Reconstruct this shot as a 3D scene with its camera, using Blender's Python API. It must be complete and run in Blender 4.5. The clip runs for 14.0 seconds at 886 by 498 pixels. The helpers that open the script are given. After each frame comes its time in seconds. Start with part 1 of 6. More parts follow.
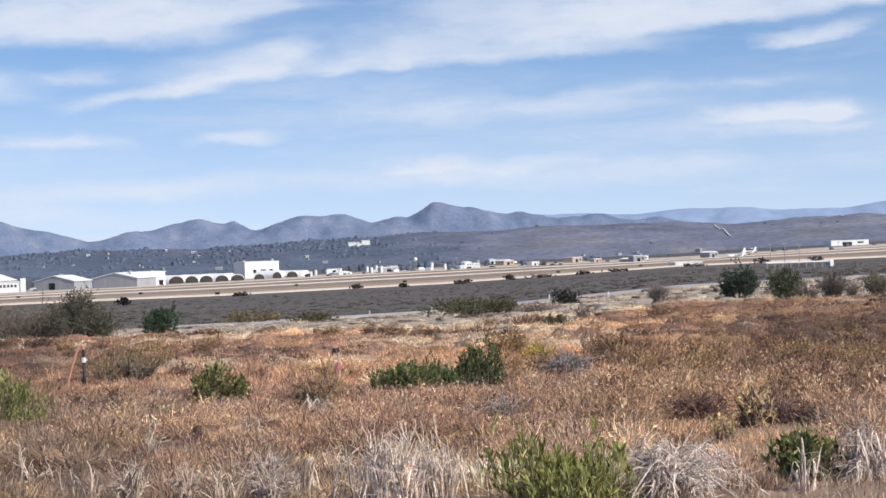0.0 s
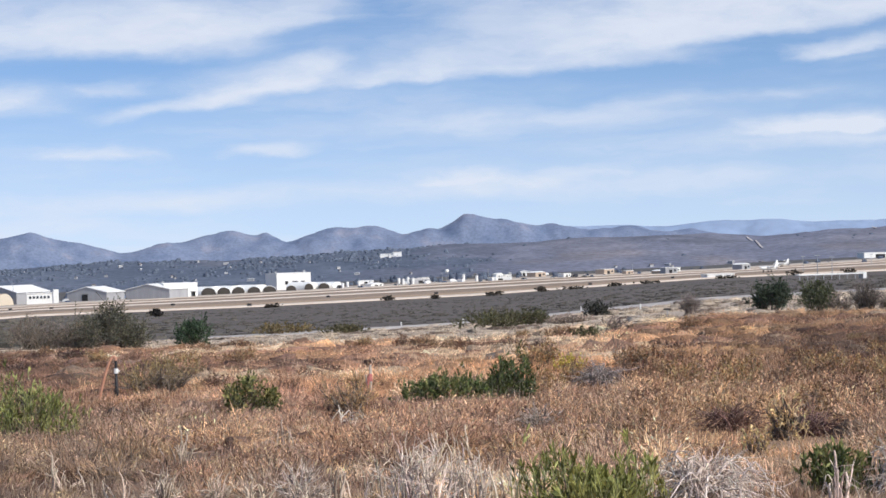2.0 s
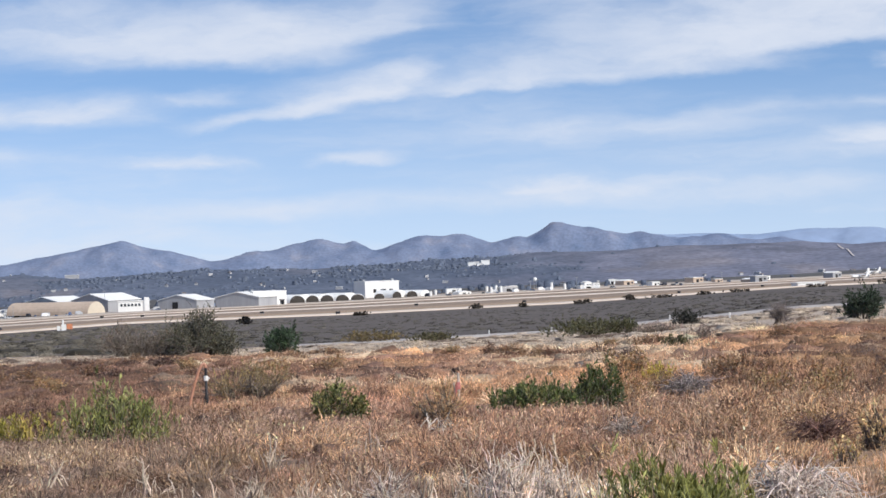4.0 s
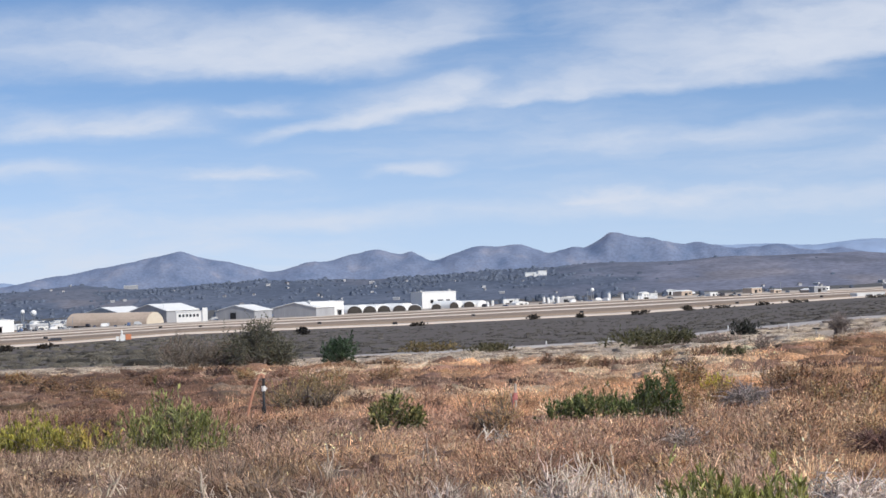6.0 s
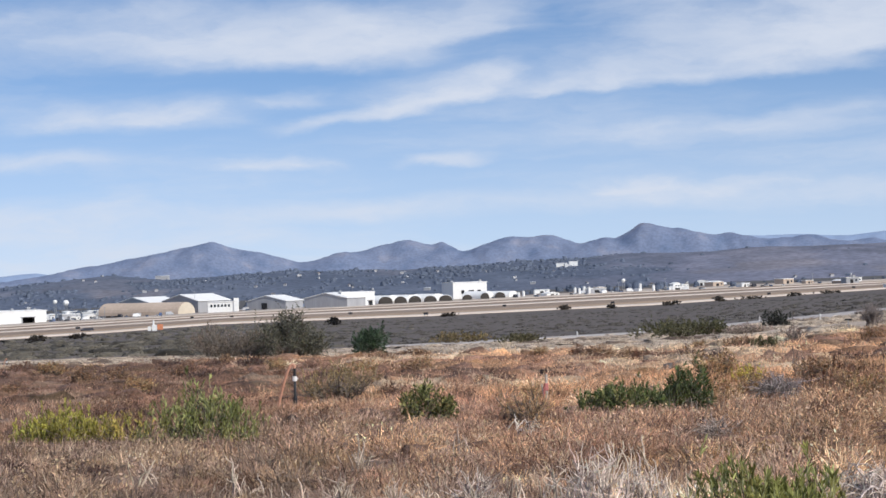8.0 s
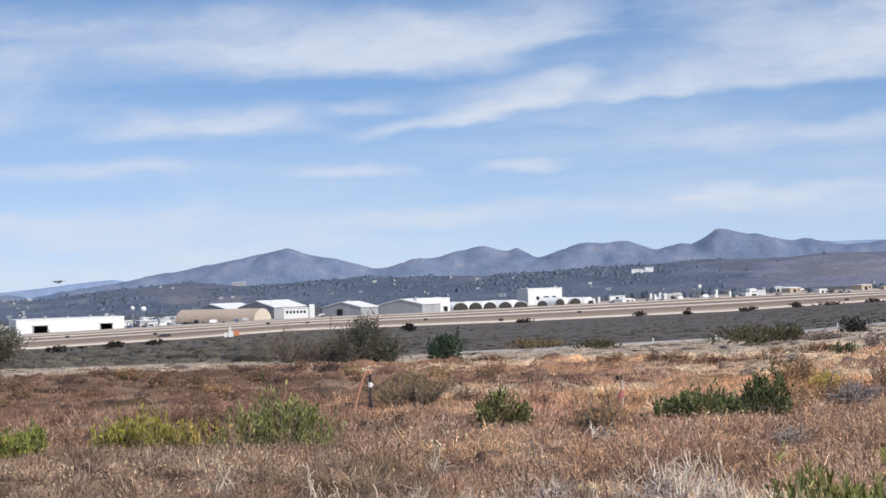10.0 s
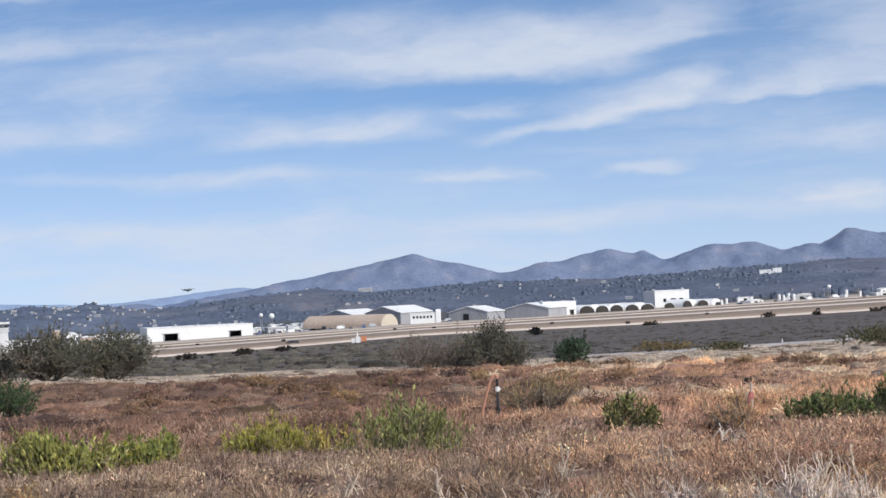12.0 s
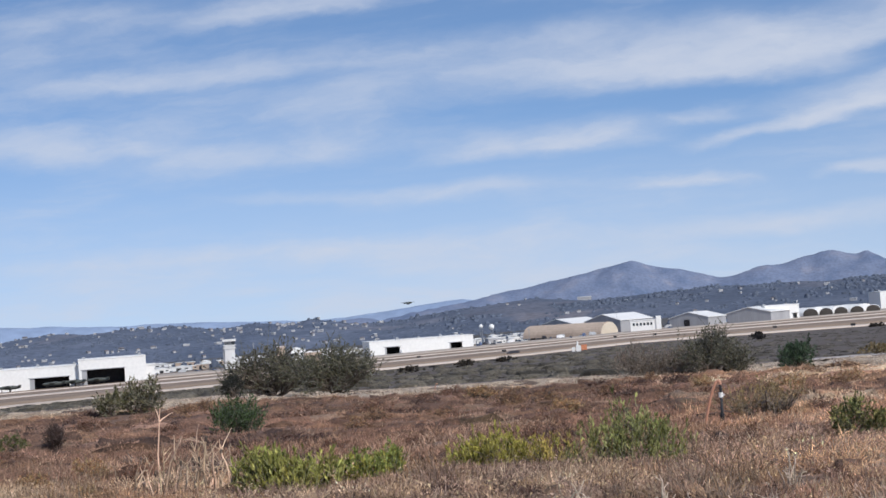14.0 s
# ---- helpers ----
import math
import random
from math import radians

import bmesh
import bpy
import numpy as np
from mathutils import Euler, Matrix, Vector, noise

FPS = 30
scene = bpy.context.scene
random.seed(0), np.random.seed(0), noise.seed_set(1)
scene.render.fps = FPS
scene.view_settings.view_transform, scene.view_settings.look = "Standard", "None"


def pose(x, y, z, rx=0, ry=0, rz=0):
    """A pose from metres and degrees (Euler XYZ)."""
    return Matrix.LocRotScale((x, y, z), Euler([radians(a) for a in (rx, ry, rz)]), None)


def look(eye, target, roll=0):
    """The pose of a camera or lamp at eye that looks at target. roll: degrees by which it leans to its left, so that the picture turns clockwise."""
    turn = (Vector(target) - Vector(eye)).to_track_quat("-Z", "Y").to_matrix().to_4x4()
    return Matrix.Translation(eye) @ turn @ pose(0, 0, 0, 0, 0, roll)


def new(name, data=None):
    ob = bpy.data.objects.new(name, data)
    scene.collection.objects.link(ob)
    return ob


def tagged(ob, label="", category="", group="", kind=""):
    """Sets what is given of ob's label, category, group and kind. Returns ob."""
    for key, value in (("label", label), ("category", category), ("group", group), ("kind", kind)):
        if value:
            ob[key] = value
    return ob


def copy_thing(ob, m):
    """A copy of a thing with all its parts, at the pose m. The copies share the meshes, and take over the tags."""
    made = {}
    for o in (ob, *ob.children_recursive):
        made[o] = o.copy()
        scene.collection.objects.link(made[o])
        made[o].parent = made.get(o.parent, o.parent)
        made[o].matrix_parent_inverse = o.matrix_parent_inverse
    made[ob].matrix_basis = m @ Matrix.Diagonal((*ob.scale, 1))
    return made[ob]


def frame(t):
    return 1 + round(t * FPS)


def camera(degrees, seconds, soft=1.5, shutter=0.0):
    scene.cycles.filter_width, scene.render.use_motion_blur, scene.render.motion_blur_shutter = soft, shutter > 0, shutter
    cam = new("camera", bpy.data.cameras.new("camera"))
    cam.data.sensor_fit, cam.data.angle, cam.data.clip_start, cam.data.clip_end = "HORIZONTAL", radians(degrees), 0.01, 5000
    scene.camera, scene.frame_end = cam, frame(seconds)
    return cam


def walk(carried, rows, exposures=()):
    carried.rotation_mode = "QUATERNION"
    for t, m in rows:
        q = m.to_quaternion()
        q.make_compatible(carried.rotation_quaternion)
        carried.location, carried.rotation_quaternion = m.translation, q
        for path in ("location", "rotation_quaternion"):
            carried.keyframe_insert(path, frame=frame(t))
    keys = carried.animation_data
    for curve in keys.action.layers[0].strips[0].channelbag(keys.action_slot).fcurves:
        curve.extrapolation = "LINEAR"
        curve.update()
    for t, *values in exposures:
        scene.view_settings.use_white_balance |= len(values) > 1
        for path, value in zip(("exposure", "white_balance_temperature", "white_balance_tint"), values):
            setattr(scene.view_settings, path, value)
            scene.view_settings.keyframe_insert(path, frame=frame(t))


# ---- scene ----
# Camera: stands on a low rise above an airfield and turns to its left.
# World: the first view looks along +y; bearings are degrees to the right of it.
cam = camera(26.59, 14.0, soft=1.55)
EYE = 1.75
ROWS = [
    (0, -0.012, -0.397, 1.75),
    (0.5, 0.088, -0.367, 1.806),
    (1, 0.251, -0.278, 1.802),
    (1.5, 0.544, -0.148, 1.769),
    (2, 0.954, -0.012, 1.693),
    (2.5, 1.52, 0.097, 1.65),
    (3, 2.206, 0.164, 1.649),
    (3.5, 2.935, 0.222, 1.657),
    (4, 3.643, 0.317, 1.691),
    (4.2, 3.919, 0.388, 1.726),
    (6.3, 5.531, 0.691, 1.585),
    (6.5, 5.595, 0.638, 1.465),
    (7, 5.726, 0.508, 1.383),
    (7.2, 5.782, 0.451, 1.51),
    (9.3, 7.657, 0.481, 1.563),
    (9.5, 7.919, 0.523, 1.618),
    (10, 8.624, 0.685, 1.726),
    (10.5, 9.419, 0.809, 1.784),
    (11, 10.297, 0.881, 1.97),
    (11.5, 11.314, 0.905, 2.194),
    (12, 12.465, 0.952, 2.48),
    (12.5, 13.796, 1.069, 2.817),
    (13, 15.39, 1.241, 3.206),
    (13.5, 17.183, 1.432, 3.624),
    (14, 19.153, 1.612, 4.01),
]
EXPOSURES = [(0, 0.30, 6500, 10), (2, 0.29, 6490, 10), (4, 0.24, 6450, 10), (6.5, 0.14, 6420, 10), (9.5, 0.17, 6410, 10), (11, 0.12, 6360, 10), (13, 0.10, 6300, 10), (14, -0.03, 6240, 11)]
walk(cam, [(t, pose(0, 0, EYE, 90 + pitch, roll, yaw)) for t, yaw, pitch, roll in ROWS], EXPOSURES)

# ---- sky, sun ----
SUN_BEARING, SUN_HEIGHT = 128.0, 40.0
world = bpy.data.worlds.new("sky")
scene.world = world
world.use_nodes = True
SKY_NODES, SKY_LINKS = world.node_tree.nodes, world.node_tree.links
SKY_NODES.clear()


def sky_node(kind, **values):
    n = SKY_NODES.new(kind)
    for k, v in values.items():
        n.inputs[k].default_value = v
    return n


def sky_math(op, a, b=None, clamp=False):
    n = SKY_NODES.new("ShaderNodeMath")
    n.operation, n.use_clamp = op, clamp
    for i, v in enumerate((a, b)):
        if v is None:
            continue
        if isinstance(v, (int, float)):
            n.inputs[i].default_value = v
        else:
            SKY_LINKS.new(v, n.inputs[i])
    return n.outputs[0]


# thin cirrus: middle of the lower edge (tangent of bearing, of height), half length, depth, slant, density, share of the depth in which the edge sets in
CIRRUS = [
    (-0.198, 0.110, 0.095, 0.032, -1.8, 0.85, 0.30), (-0.120, 0.1185, 0.062, 0.026, 7.0, 0.80, 0.25), (-0.215, 0.126, 0.11, 0.022, 2.0, 0.28, 0.8),
    (0.030, 0.0935, 0.105, 0.026, 3.6, 0.75, 0.25), (0.120, 0.1075, 0.085, 0.034, 6.6, 0.95, 0.18), (0.215, 0.1165, 0.080, 0.030, 4.0, 0.95, 0.2), (0.085, 0.118, 0.12, 0.03, 4.0, 0.5, 0.7),
    (-0.164, 0.0775, 0.042, 0.0080, 10.5, 0.45, 0.6), (-0.108, 0.0845, 0.046, 0.0195, 8.0, 1.0, 0.28), (-0.090, 0.0900, 0.026, 0.0130, 10.0, 0.6, 0.3), (-0.045, 0.0875, 0.045, 0.0065, 3.0, 0.5, 0.5),
    (0.184, 0.0560, 0.056, 0.0105, 2.4, 0.75, 0.3), (0.200, 0.0580, 0.026, 0.0115, 3.0, 0.75, 0.3), (0.18, 0.0500, 0.08, 0.0075, 1.0, 0.3, 0.8), (0.202, 0.1000, 0.034, 0.0085, 7.1, 0.6, 0.4),
    (-0.281, 0.0800, 0.074, 0.0165, -1.4, 0.55, 0.5), (-0.262, 0.0815, 0.028, 0.0110, 2.0, 0.55, 0.3), (-0.480, 0.1400, 0.165, 0.0150, -1.8, 0.5, 0.6), (-0.438, 0.1725, 0.072, 0.0130, 0.3, 0.6, 0.5),
    (-0.577, 0.1020, 0.100, 0.0220, -5.3, 0.5, 0.8), (-0.451, 0.0880, 0.105, 0.0190, 1.7, 0.42, 0.8), (-0.400, 0.0620, 0.095, 0.0075, -2.3, 0.22, 0.7), (-0.565, 0.1800, 0.080, 0.0150, -1.5, 0.45, 0.7),
    (-0.111, 0.0515, 0.032, 0.0065, 2.3, 0.42, 0.6), (0.054, 0.0350, 0.036, 0.0065, 3.6, 0.38, 0.6), (-0.006, 0.0350, 0.036, 0.0065, 0.0, 0.38, 0.6), (-0.335, 0.0580, 0.075, 0.0095, 0.4, 0.28, 0.8),
    (-0.202, 0.0520, 0.040, 0.0055, -2.8, 0.4, 0.6), (-0.182, 0.1120, 0.120, 0.0200, 1.2, 0.18, 0.8), (-0.197, 0.0885, 0.026, 0.0065, 0.6, 0.4, 0.6), (-0.36, 0.118, 0.13, 0.020, 3.0, 0.32, 0.9),
    (0.02, 0.0640, 0.15, 0.0100, 1.0, 0.26, 0.9), (-0.05, 0.0280, 0.30, 0.0100, 0.5, 0.30, 0.9), (-0.48, 0.0330, 0.20, 0.0100, -1.0, 0.28, 0.9), (0.13, 0.074, 0.09, 0.007, 3.0, 0.3, 0.8), (-0.30, 0.139, 0.10, 0.014, 3.0, 0.35, 0.8),
]
direction = SKY_NODES.new("ShaderNodeTexCoord").outputs["Generated"]
split = SKY_NODES.new("ShaderNodeSeparateXYZ")
SKY_LINKS.new(direction, split.inputs[0])
ahead = sky_math("MAXIMUM", sky_math("ABSOLUTE", split.outputs[1]), 0.06)
flat = SKY_NODES.new("ShaderNodeCombineXYZ")
SKY_LINKS.new(sky_math("DIVIDE", split.outputs[0], ahead), flat.inputs[0])
SKY_LINKS.new(sky_math("DIVIDE", split.outputs[2], ahead), flat.inputs[1])


def sky_noise(scale, stretch, detail, rough, source):
    m = SKY_NODES.new("ShaderNodeMapping")
    m.inputs["Scale"].default_value = stretch
    m.inputs["Rotation"].default_value = (0, 0, radians(-5))
    SKY_LINKS.new(source, m.inputs[0])
    n = sky_node("ShaderNodeTexNoise", Scale=scale, Detail=detail, Roughness=rough)
    SKY_LINKS.new(m.outputs[0], n.inputs["Vector"])
    return n


def sky_ramp(value, low_, high, start, end):
    n = SKY_NODES.new("ShaderNodeMapRange")
    n.interpolation_type = "SMOOTHSTEP"
    for slot, v in (("From Min", low_), ("From Max", high), ("To Min", start), ("To Max", end)):
        n.inputs[slot].default_value = v
    SKY_LINKS.new(value, n.inputs["Value"])
    return n.outputs[0]


def sky_shift(source, by, amount):
    """Moves the look-up point by a noise colour."""
    centred = SKY_NODES.new("ShaderNodeVectorMath")
    centred.operation = "SUBTRACT"
    SKY_LINKS.new(by, centred.inputs[0])
    centred.inputs[1].default_value = (0.5, 0.5, 0.5)
    scaled = SKY_NODES.new("ShaderNodeVectorMath")
    scaled.operation = "MULTIPLY"
    SKY_LINKS.new(centred.outputs[0], scaled.inputs[0])
    scaled.inputs[1].default_value = amount
    moved = SKY_NODES.new("ShaderNodeVectorMath")
    SKY_LINKS.new(source, moved.inputs[0])
    SKY_LINKS.new(scaled.outputs[0], moved.inputs[1])
    return moved.outputs[0]


slow = sky_noise(9.0, (1, 2.5, 1), 3.0, 0.5, flat.outputs[0])
bent = sky_shift(flat.outputs[0], slow.outputs["Color"], (0.045, 0.017, 0))
quick = sky_noise(34.0, (1, 2.4, 1), 6.0, 0.6, flat.outputs[0])
bent = sky_shift(bent, quick.outputs["Color"], (0.030, 0.0085, 0))
cover = None
for a, e, long, deep, slant, density, edge in CIRRUS:
    m = SKY_NODES.new("ShaderNodeMapping")
    m.vector_type = "TEXTURE"
    m.inputs["Location"].default_value = (a, e, 0)
    m.inputs["Rotation"].default_value = (0, 0, radians(slant))
    m.inputs["Scale"].default_value = (long, deep, 1)
    SKY_LINKS.new(bent, m.inputs[0])
    part_of = SKY_NODES.new("ShaderNodeSeparateXYZ")
    SKY_LINKS.new(m.outputs[0], part_of.inputs[0])
    ends = sky_ramp(sky_math("ABSOLUTE", part_of.outputs[0]), 0.3, 1.15, density, 0)
    lower = sky_ramp(part_of.outputs[1], -edge * 0.6, edge * 0.6, 0, 1)
    upper = sky_ramp(part_of.outputs[1], 0.15, 1.25, 1, 0)
    part_cover = sky_math("MULTIPLY", ends, sky_math("MULTIPLY", lower, upper))
    cover = part_cover if cover is None else sky_math("ADD", cover, part_cover)
wisps = sky_noise(15.0, (1, 3.2, 1), 9.0, 0.6, bent)
veil = sky_noise(3.0, (1, 7.0, 1), 8.0, 0.6, bent)
fibre = sky_ramp(wisps.outputs["Fac"], 0.25, 0.75, 0.35, 1.3)
body = sky_math("MULTIPLY", cover, fibre)
thin = sky_ramp(veil.outputs["Fac"], 0.42, 0.75, 0.0, 0.36)
streak = sky_math("MULTIPLY", thin, fibre)
low = sky_math("MULTIPLY", sky_math("SUBTRACT", 1.0, sky_math("MULTIPLY", sky_math("ABSOLUTE", split.outputs[2]), 10.0), True), 0.52)
thick = sky_math("ADD", body, streak)
mask = sky_math("MINIMUM", sky_math("ADD", sky_math("SUBTRACT", 1.0, sky_math("POWER", 2.718, sky_math("MULTIPLY", thick, -1.75))), low), 0.92)
air = SKY_NODES.new("ShaderNodeTexSky")
air.sky_type, air.sun_disc = "NISHITA", False
air.sun_elevation, air.sun_rotation = radians(SUN_HEIGHT), radians(SUN_BEARING)
air.altitude, air.air_density, air.dust_density, air.ozone_density = 150, 1.0, 0.5, 4.0
raised = SKY_NODES.new("ShaderNodeCombineXYZ")
SKY_LINKS.new(split.outputs[0], raised.inputs[0])
SKY_LINKS.new(split.outputs[1], raised.inputs[1])
SKY_LINKS.new(sky_math("ADD", sky_math("MULTIPLY", split.outputs[2], 1.3), 0.14), raised.inputs[2])
SKY_LINKS.new(raised.outputs[0], air.inputs["Vector"])
mixed = SKY_NODES.new("ShaderNodeMix")
mixed.data_type = "RGBA"
SKY_LINKS.new(mask, mixed.inputs["Factor"])
SKY_LINKS.new(air.outputs[0], mixed.inputs["A"])
mixed.inputs["B"].default_value = (4.78, 5.12, 5.8, 1)
glow = sky_node("ShaderNodeBackground", Strength=0.13)
SKY_LINKS.new(mixed.outputs["Result"], glow.inputs["Color"])
done = SKY_NODES.new("ShaderNodeOutputWorld")
SKY_LINKS.new(glow.outputs[0], done.inputs[0])

sun = new("sun", bpy.data.lights.new("sun", "SUN"))
sun.data.energy, sun.data.angle, sun.data.color = 3.6, radians(0.53), (1.0, 0.95, 0.87)
b, h = radians(SUN_BEARING), radians(SUN_HEIGHT)
sun.matrix_world = look((math.sin(b) * math.cos(h) * 50, math.cos(b) * math.cos(h) * 50, math.sin(h) * 50), (0, 0, 0))

# ---- materials ----


def material(name, colours, scale=4.0, rough=0.85, bump=0.0, fine=0.25, metal=0.0, tint=False, thin=0.0, spread=0.0, stretch=(1, 1, 1)):
    """A surface whose colours run along a coarse noise, with a fine grain over it. tint: a plant's or soil's own colour from the mesh."""
    m = bpy.data.materials.new(name)
    m.use_nodes = True
    nodes, links = m.node_tree.nodes, m.node_tree.links
    bsdf = nodes["Principled BSDF"]
    bsdf.inputs["Roughness"].default_value, bsdf.inputs["Metallic"].default_value = rough, metal
    bsdf.inputs["Specular IOR Level"].default_value = 0.25
    where = nodes.new("ShaderNodeTexCoord").outputs["Object"]
    mp = nodes.new("ShaderNodeMapping")
    mp.inputs["Scale"].default_value = stretch
    links.new(where, mp.inputs[0])
    coarse, grain = nodes.new("ShaderNodeTexNoise"), nodes.new("ShaderNodeTexNoise")
    for n, s, d in ((coarse, scale, 4.0), (grain, scale * 9, 5.0)):
        n.inputs["Scale"].default_value, n.inputs["Detail"].default_value = s, d
        links.new(mp.outputs[0], n.inputs["Vector"])
    ramp = nodes.new("ShaderNodeValToRGB")
    while len(ramp.color_ramp.elements) < len(colours):
        ramp.color_ramp.elements.new(0.5)
    for i, c in enumerate(colours):
        ramp.color_ramp.elements[i].position = 0.3 + 0.4 * i / max(1, len(colours) - 1)
        ramp.color_ramp.elements[i].color = (*c, 1)
    links.new(coarse.outputs["Fac"], ramp.inputs[0])
    colour = ramp.outputs[0]
    if tint:
        att = nodes.new("ShaderNodeAttribute")
        att.attribute_name = "tint"
        mul = nodes.new("ShaderNodeMix")
        mul.data_type, mul.blend_type = "RGBA", "MULTIPLY"
        mul.inputs["Factor"].default_value = 1
        links.new(att.outputs["Color"], mul.inputs["A"])
        links.new(colour, mul.inputs["B"])
        colour = mul.outputs["Result"]
    vary = nodes.new("ShaderNodeMapRange")
    vary.inputs["From Min"].default_value, vary.inputs["From Max"].default_value = 0.3, 0.7
    vary.inputs["To Min"].default_value, vary.inputs["To Max"].default_value = 1 - fine, 1 + fine
    links.new(grain.outputs["Fac"], vary.inputs["Value"])
    value = vary.outputs[0]
    if spread:
        geo = nodes.new("ShaderNodeNewGeometry")
        isl = nodes.new("ShaderNodeMapRange")
        isl.inputs["To Min"].default_value, isl.inputs["To Max"].default_value = 1 - spread, 1 + spread
        links.new(geo.outputs["Random Per Island"], isl.inputs["Value"])
        times = nodes.new("ShaderNodeMath")
        times.operation = "MULTIPLY"
        links.new(value, times.inputs[0])
        links.new(isl.outputs[0], times.inputs[1])
        value = times.outputs[0]
    hsv = nodes.new("ShaderNodeHueSaturation")
    links.new(colour, hsv.inputs["Color"])
    links.new(value, hsv.inputs["Value"])
    links.new(hsv.outputs[0], bsdf.inputs["Base Color"])
    if bump:
        bm_node = nodes.new("ShaderNodeBump")
        bm_node.inputs["Strength"].default_value, bm_node.inputs["Distance"].default_value = 0.6, bump
        links.new(grain.outputs["Fac"], bm_node.inputs["Height"])
        links.new(bm_node.outputs[0], bsdf.inputs["Normal"])
    if thin:
        out = nodes["Material Output"]
        tr, mx = nodes.new("ShaderNodeBsdfTranslucent"), nodes.new("ShaderNodeMixShader")
        links.new(hsv.outputs[0], tr.inputs["Color"])
        mx.inputs[0].default_value = thin
        links.new(bsdf.outputs[0], mx.inputs[1])
        links.new(tr.outputs[0], mx.inputs[2])
        links.new(mx.outputs[0], out.inputs["Surface"])
    return m


M_GROUND = material("dry_soil", [(0.82, 0.82, 0.82), (1.0, 1.0, 1.0), (1.15, 1.13, 1.1)], 0.35, 0.95, 0.03, 0.3, tint=True)
M_CONCRETE = material("runway_concrete", [(0.46, 0.385, 0.32), (0.60, 0.51, 0.44), (0.52, 0.44, 0.375)], 0.02, 0.9, 0.0, 0.1)
M_APRON = material("apron_concrete", [(0.36, 0.305, 0.26), (0.46, 0.40, 0.345)], 0.03, 0.9, 0.0, 0.12)
M_INFIELD = material("mown_dry_grass", [(0.22, 0.165, 0.125), (0.29, 0.22, 0.165), (0.19, 0.145, 0.11)], 0.012, 0.95, 0.0, 0.2, stretch=(1, 3, 1))
M_ROAD = material("perimeter_road", [(0.34, 0.31, 0.30), (0.42, 0.39, 0.37)], 0.1, 0.9, 0.0, 0.12)
M_HILL = material("hazed_hill_chaparral", [(0.82, 0.84, 0.86), (1.0, 1.0, 1.0), (1.28, 1.24, 1.2)], 0.012, 0.95, 0.0, 0.25, tint=True)
# distance haze is painted into the blue base colours of both ranges
M_RIDGE = material("hazed_mountain_scrub", [(0.128, 0.170, 0.262), (0.158, 0.196, 0.288), (0.178, 0.214, 0.304), (0.235, 0.250, 0.318)], 0.011, 0.95, 0.0, 0.14, stretch=(1.7, 1.7, 0.8))
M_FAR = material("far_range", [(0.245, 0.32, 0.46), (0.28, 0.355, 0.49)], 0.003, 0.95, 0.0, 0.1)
M_WHITE = material("white_sheet_metal", [(0.78, 0.77, 0.74), (0.84, 0.83, 0.80)], 0.05, 0.55, 0.0, 0.05)
M_GREYWALL = material("grey_sheet_metal", [(0.33, 0.33, 0.34), (0.40, 0.40, 0.41)], 0.06, 0.6, 0.0, 0.08, stretch=(4, 4, 0.3))
M_TAN = material("tan_fabric", [(0.46, 0.36, 0.28), (0.54, 0.43, 0.34)], 0.05, 0.8, 0.0, 0.08)
# lighter cream copy of the tan fabric, with sunlight painted in, for end walls
M_TAN_SUNLIT = material("sunlit_tan_fabric", [(0.60, 0.52, 0.41), (0.68, 0.60, 0.48)], 0.1, 0.8, 0.0, 0.06)
M_SHED = material("brown_shelter_front", [(0.055, 0.048, 0.043), (0.09, 0.08, 0.07)], 0.2, 0.85, 0.0, 0.15)
# near black: tyres and signboards, and painted shade in hangar openings
M_DARK = material("near_black_parts_and_shade", [(0.02, 0.02, 0.023), (0.035, 0.035, 0.038)], 0.3, 0.8)
M_STEEL = material("galvanised_steel", [(0.32, 0.33, 0.34), (0.40, 0.41, 0.42)], 0.8, 0.5, 0.0, 0.1, metal=0.4)
M_GLASS = material("dark_window", [(0.03, 0.04, 0.05), (0.05, 0.06, 0.07)], 0.4, 0.12)
COLS = np.array([-60, -34, -26, -21, -16.5, -13.3, -6.6, 0, 7.1, 13.3, 40])
# drop below the eye, in thousandths of the distance, at each terrace edge
FIELD = np.array([47, 47, 46, 49.5, 50, 48.7, 50.4, 50.3, 42, 40, 40])
PALE = np.array([43, 43, 41.5, 45, 45, 45.7, 43.5, 40.4, 30.7, 27.6, 27])
SCRUB = np.array([40, 40, 36.3, 34, 31.5, 29, 28, 25.6, 20, 18, 18])
APRON = np.array([29, 29, 27.6, 26, 24, 22.6, 20, 17, 15, 11, 11])

AXIS = math.radians(-30)   # the bearing across the runway


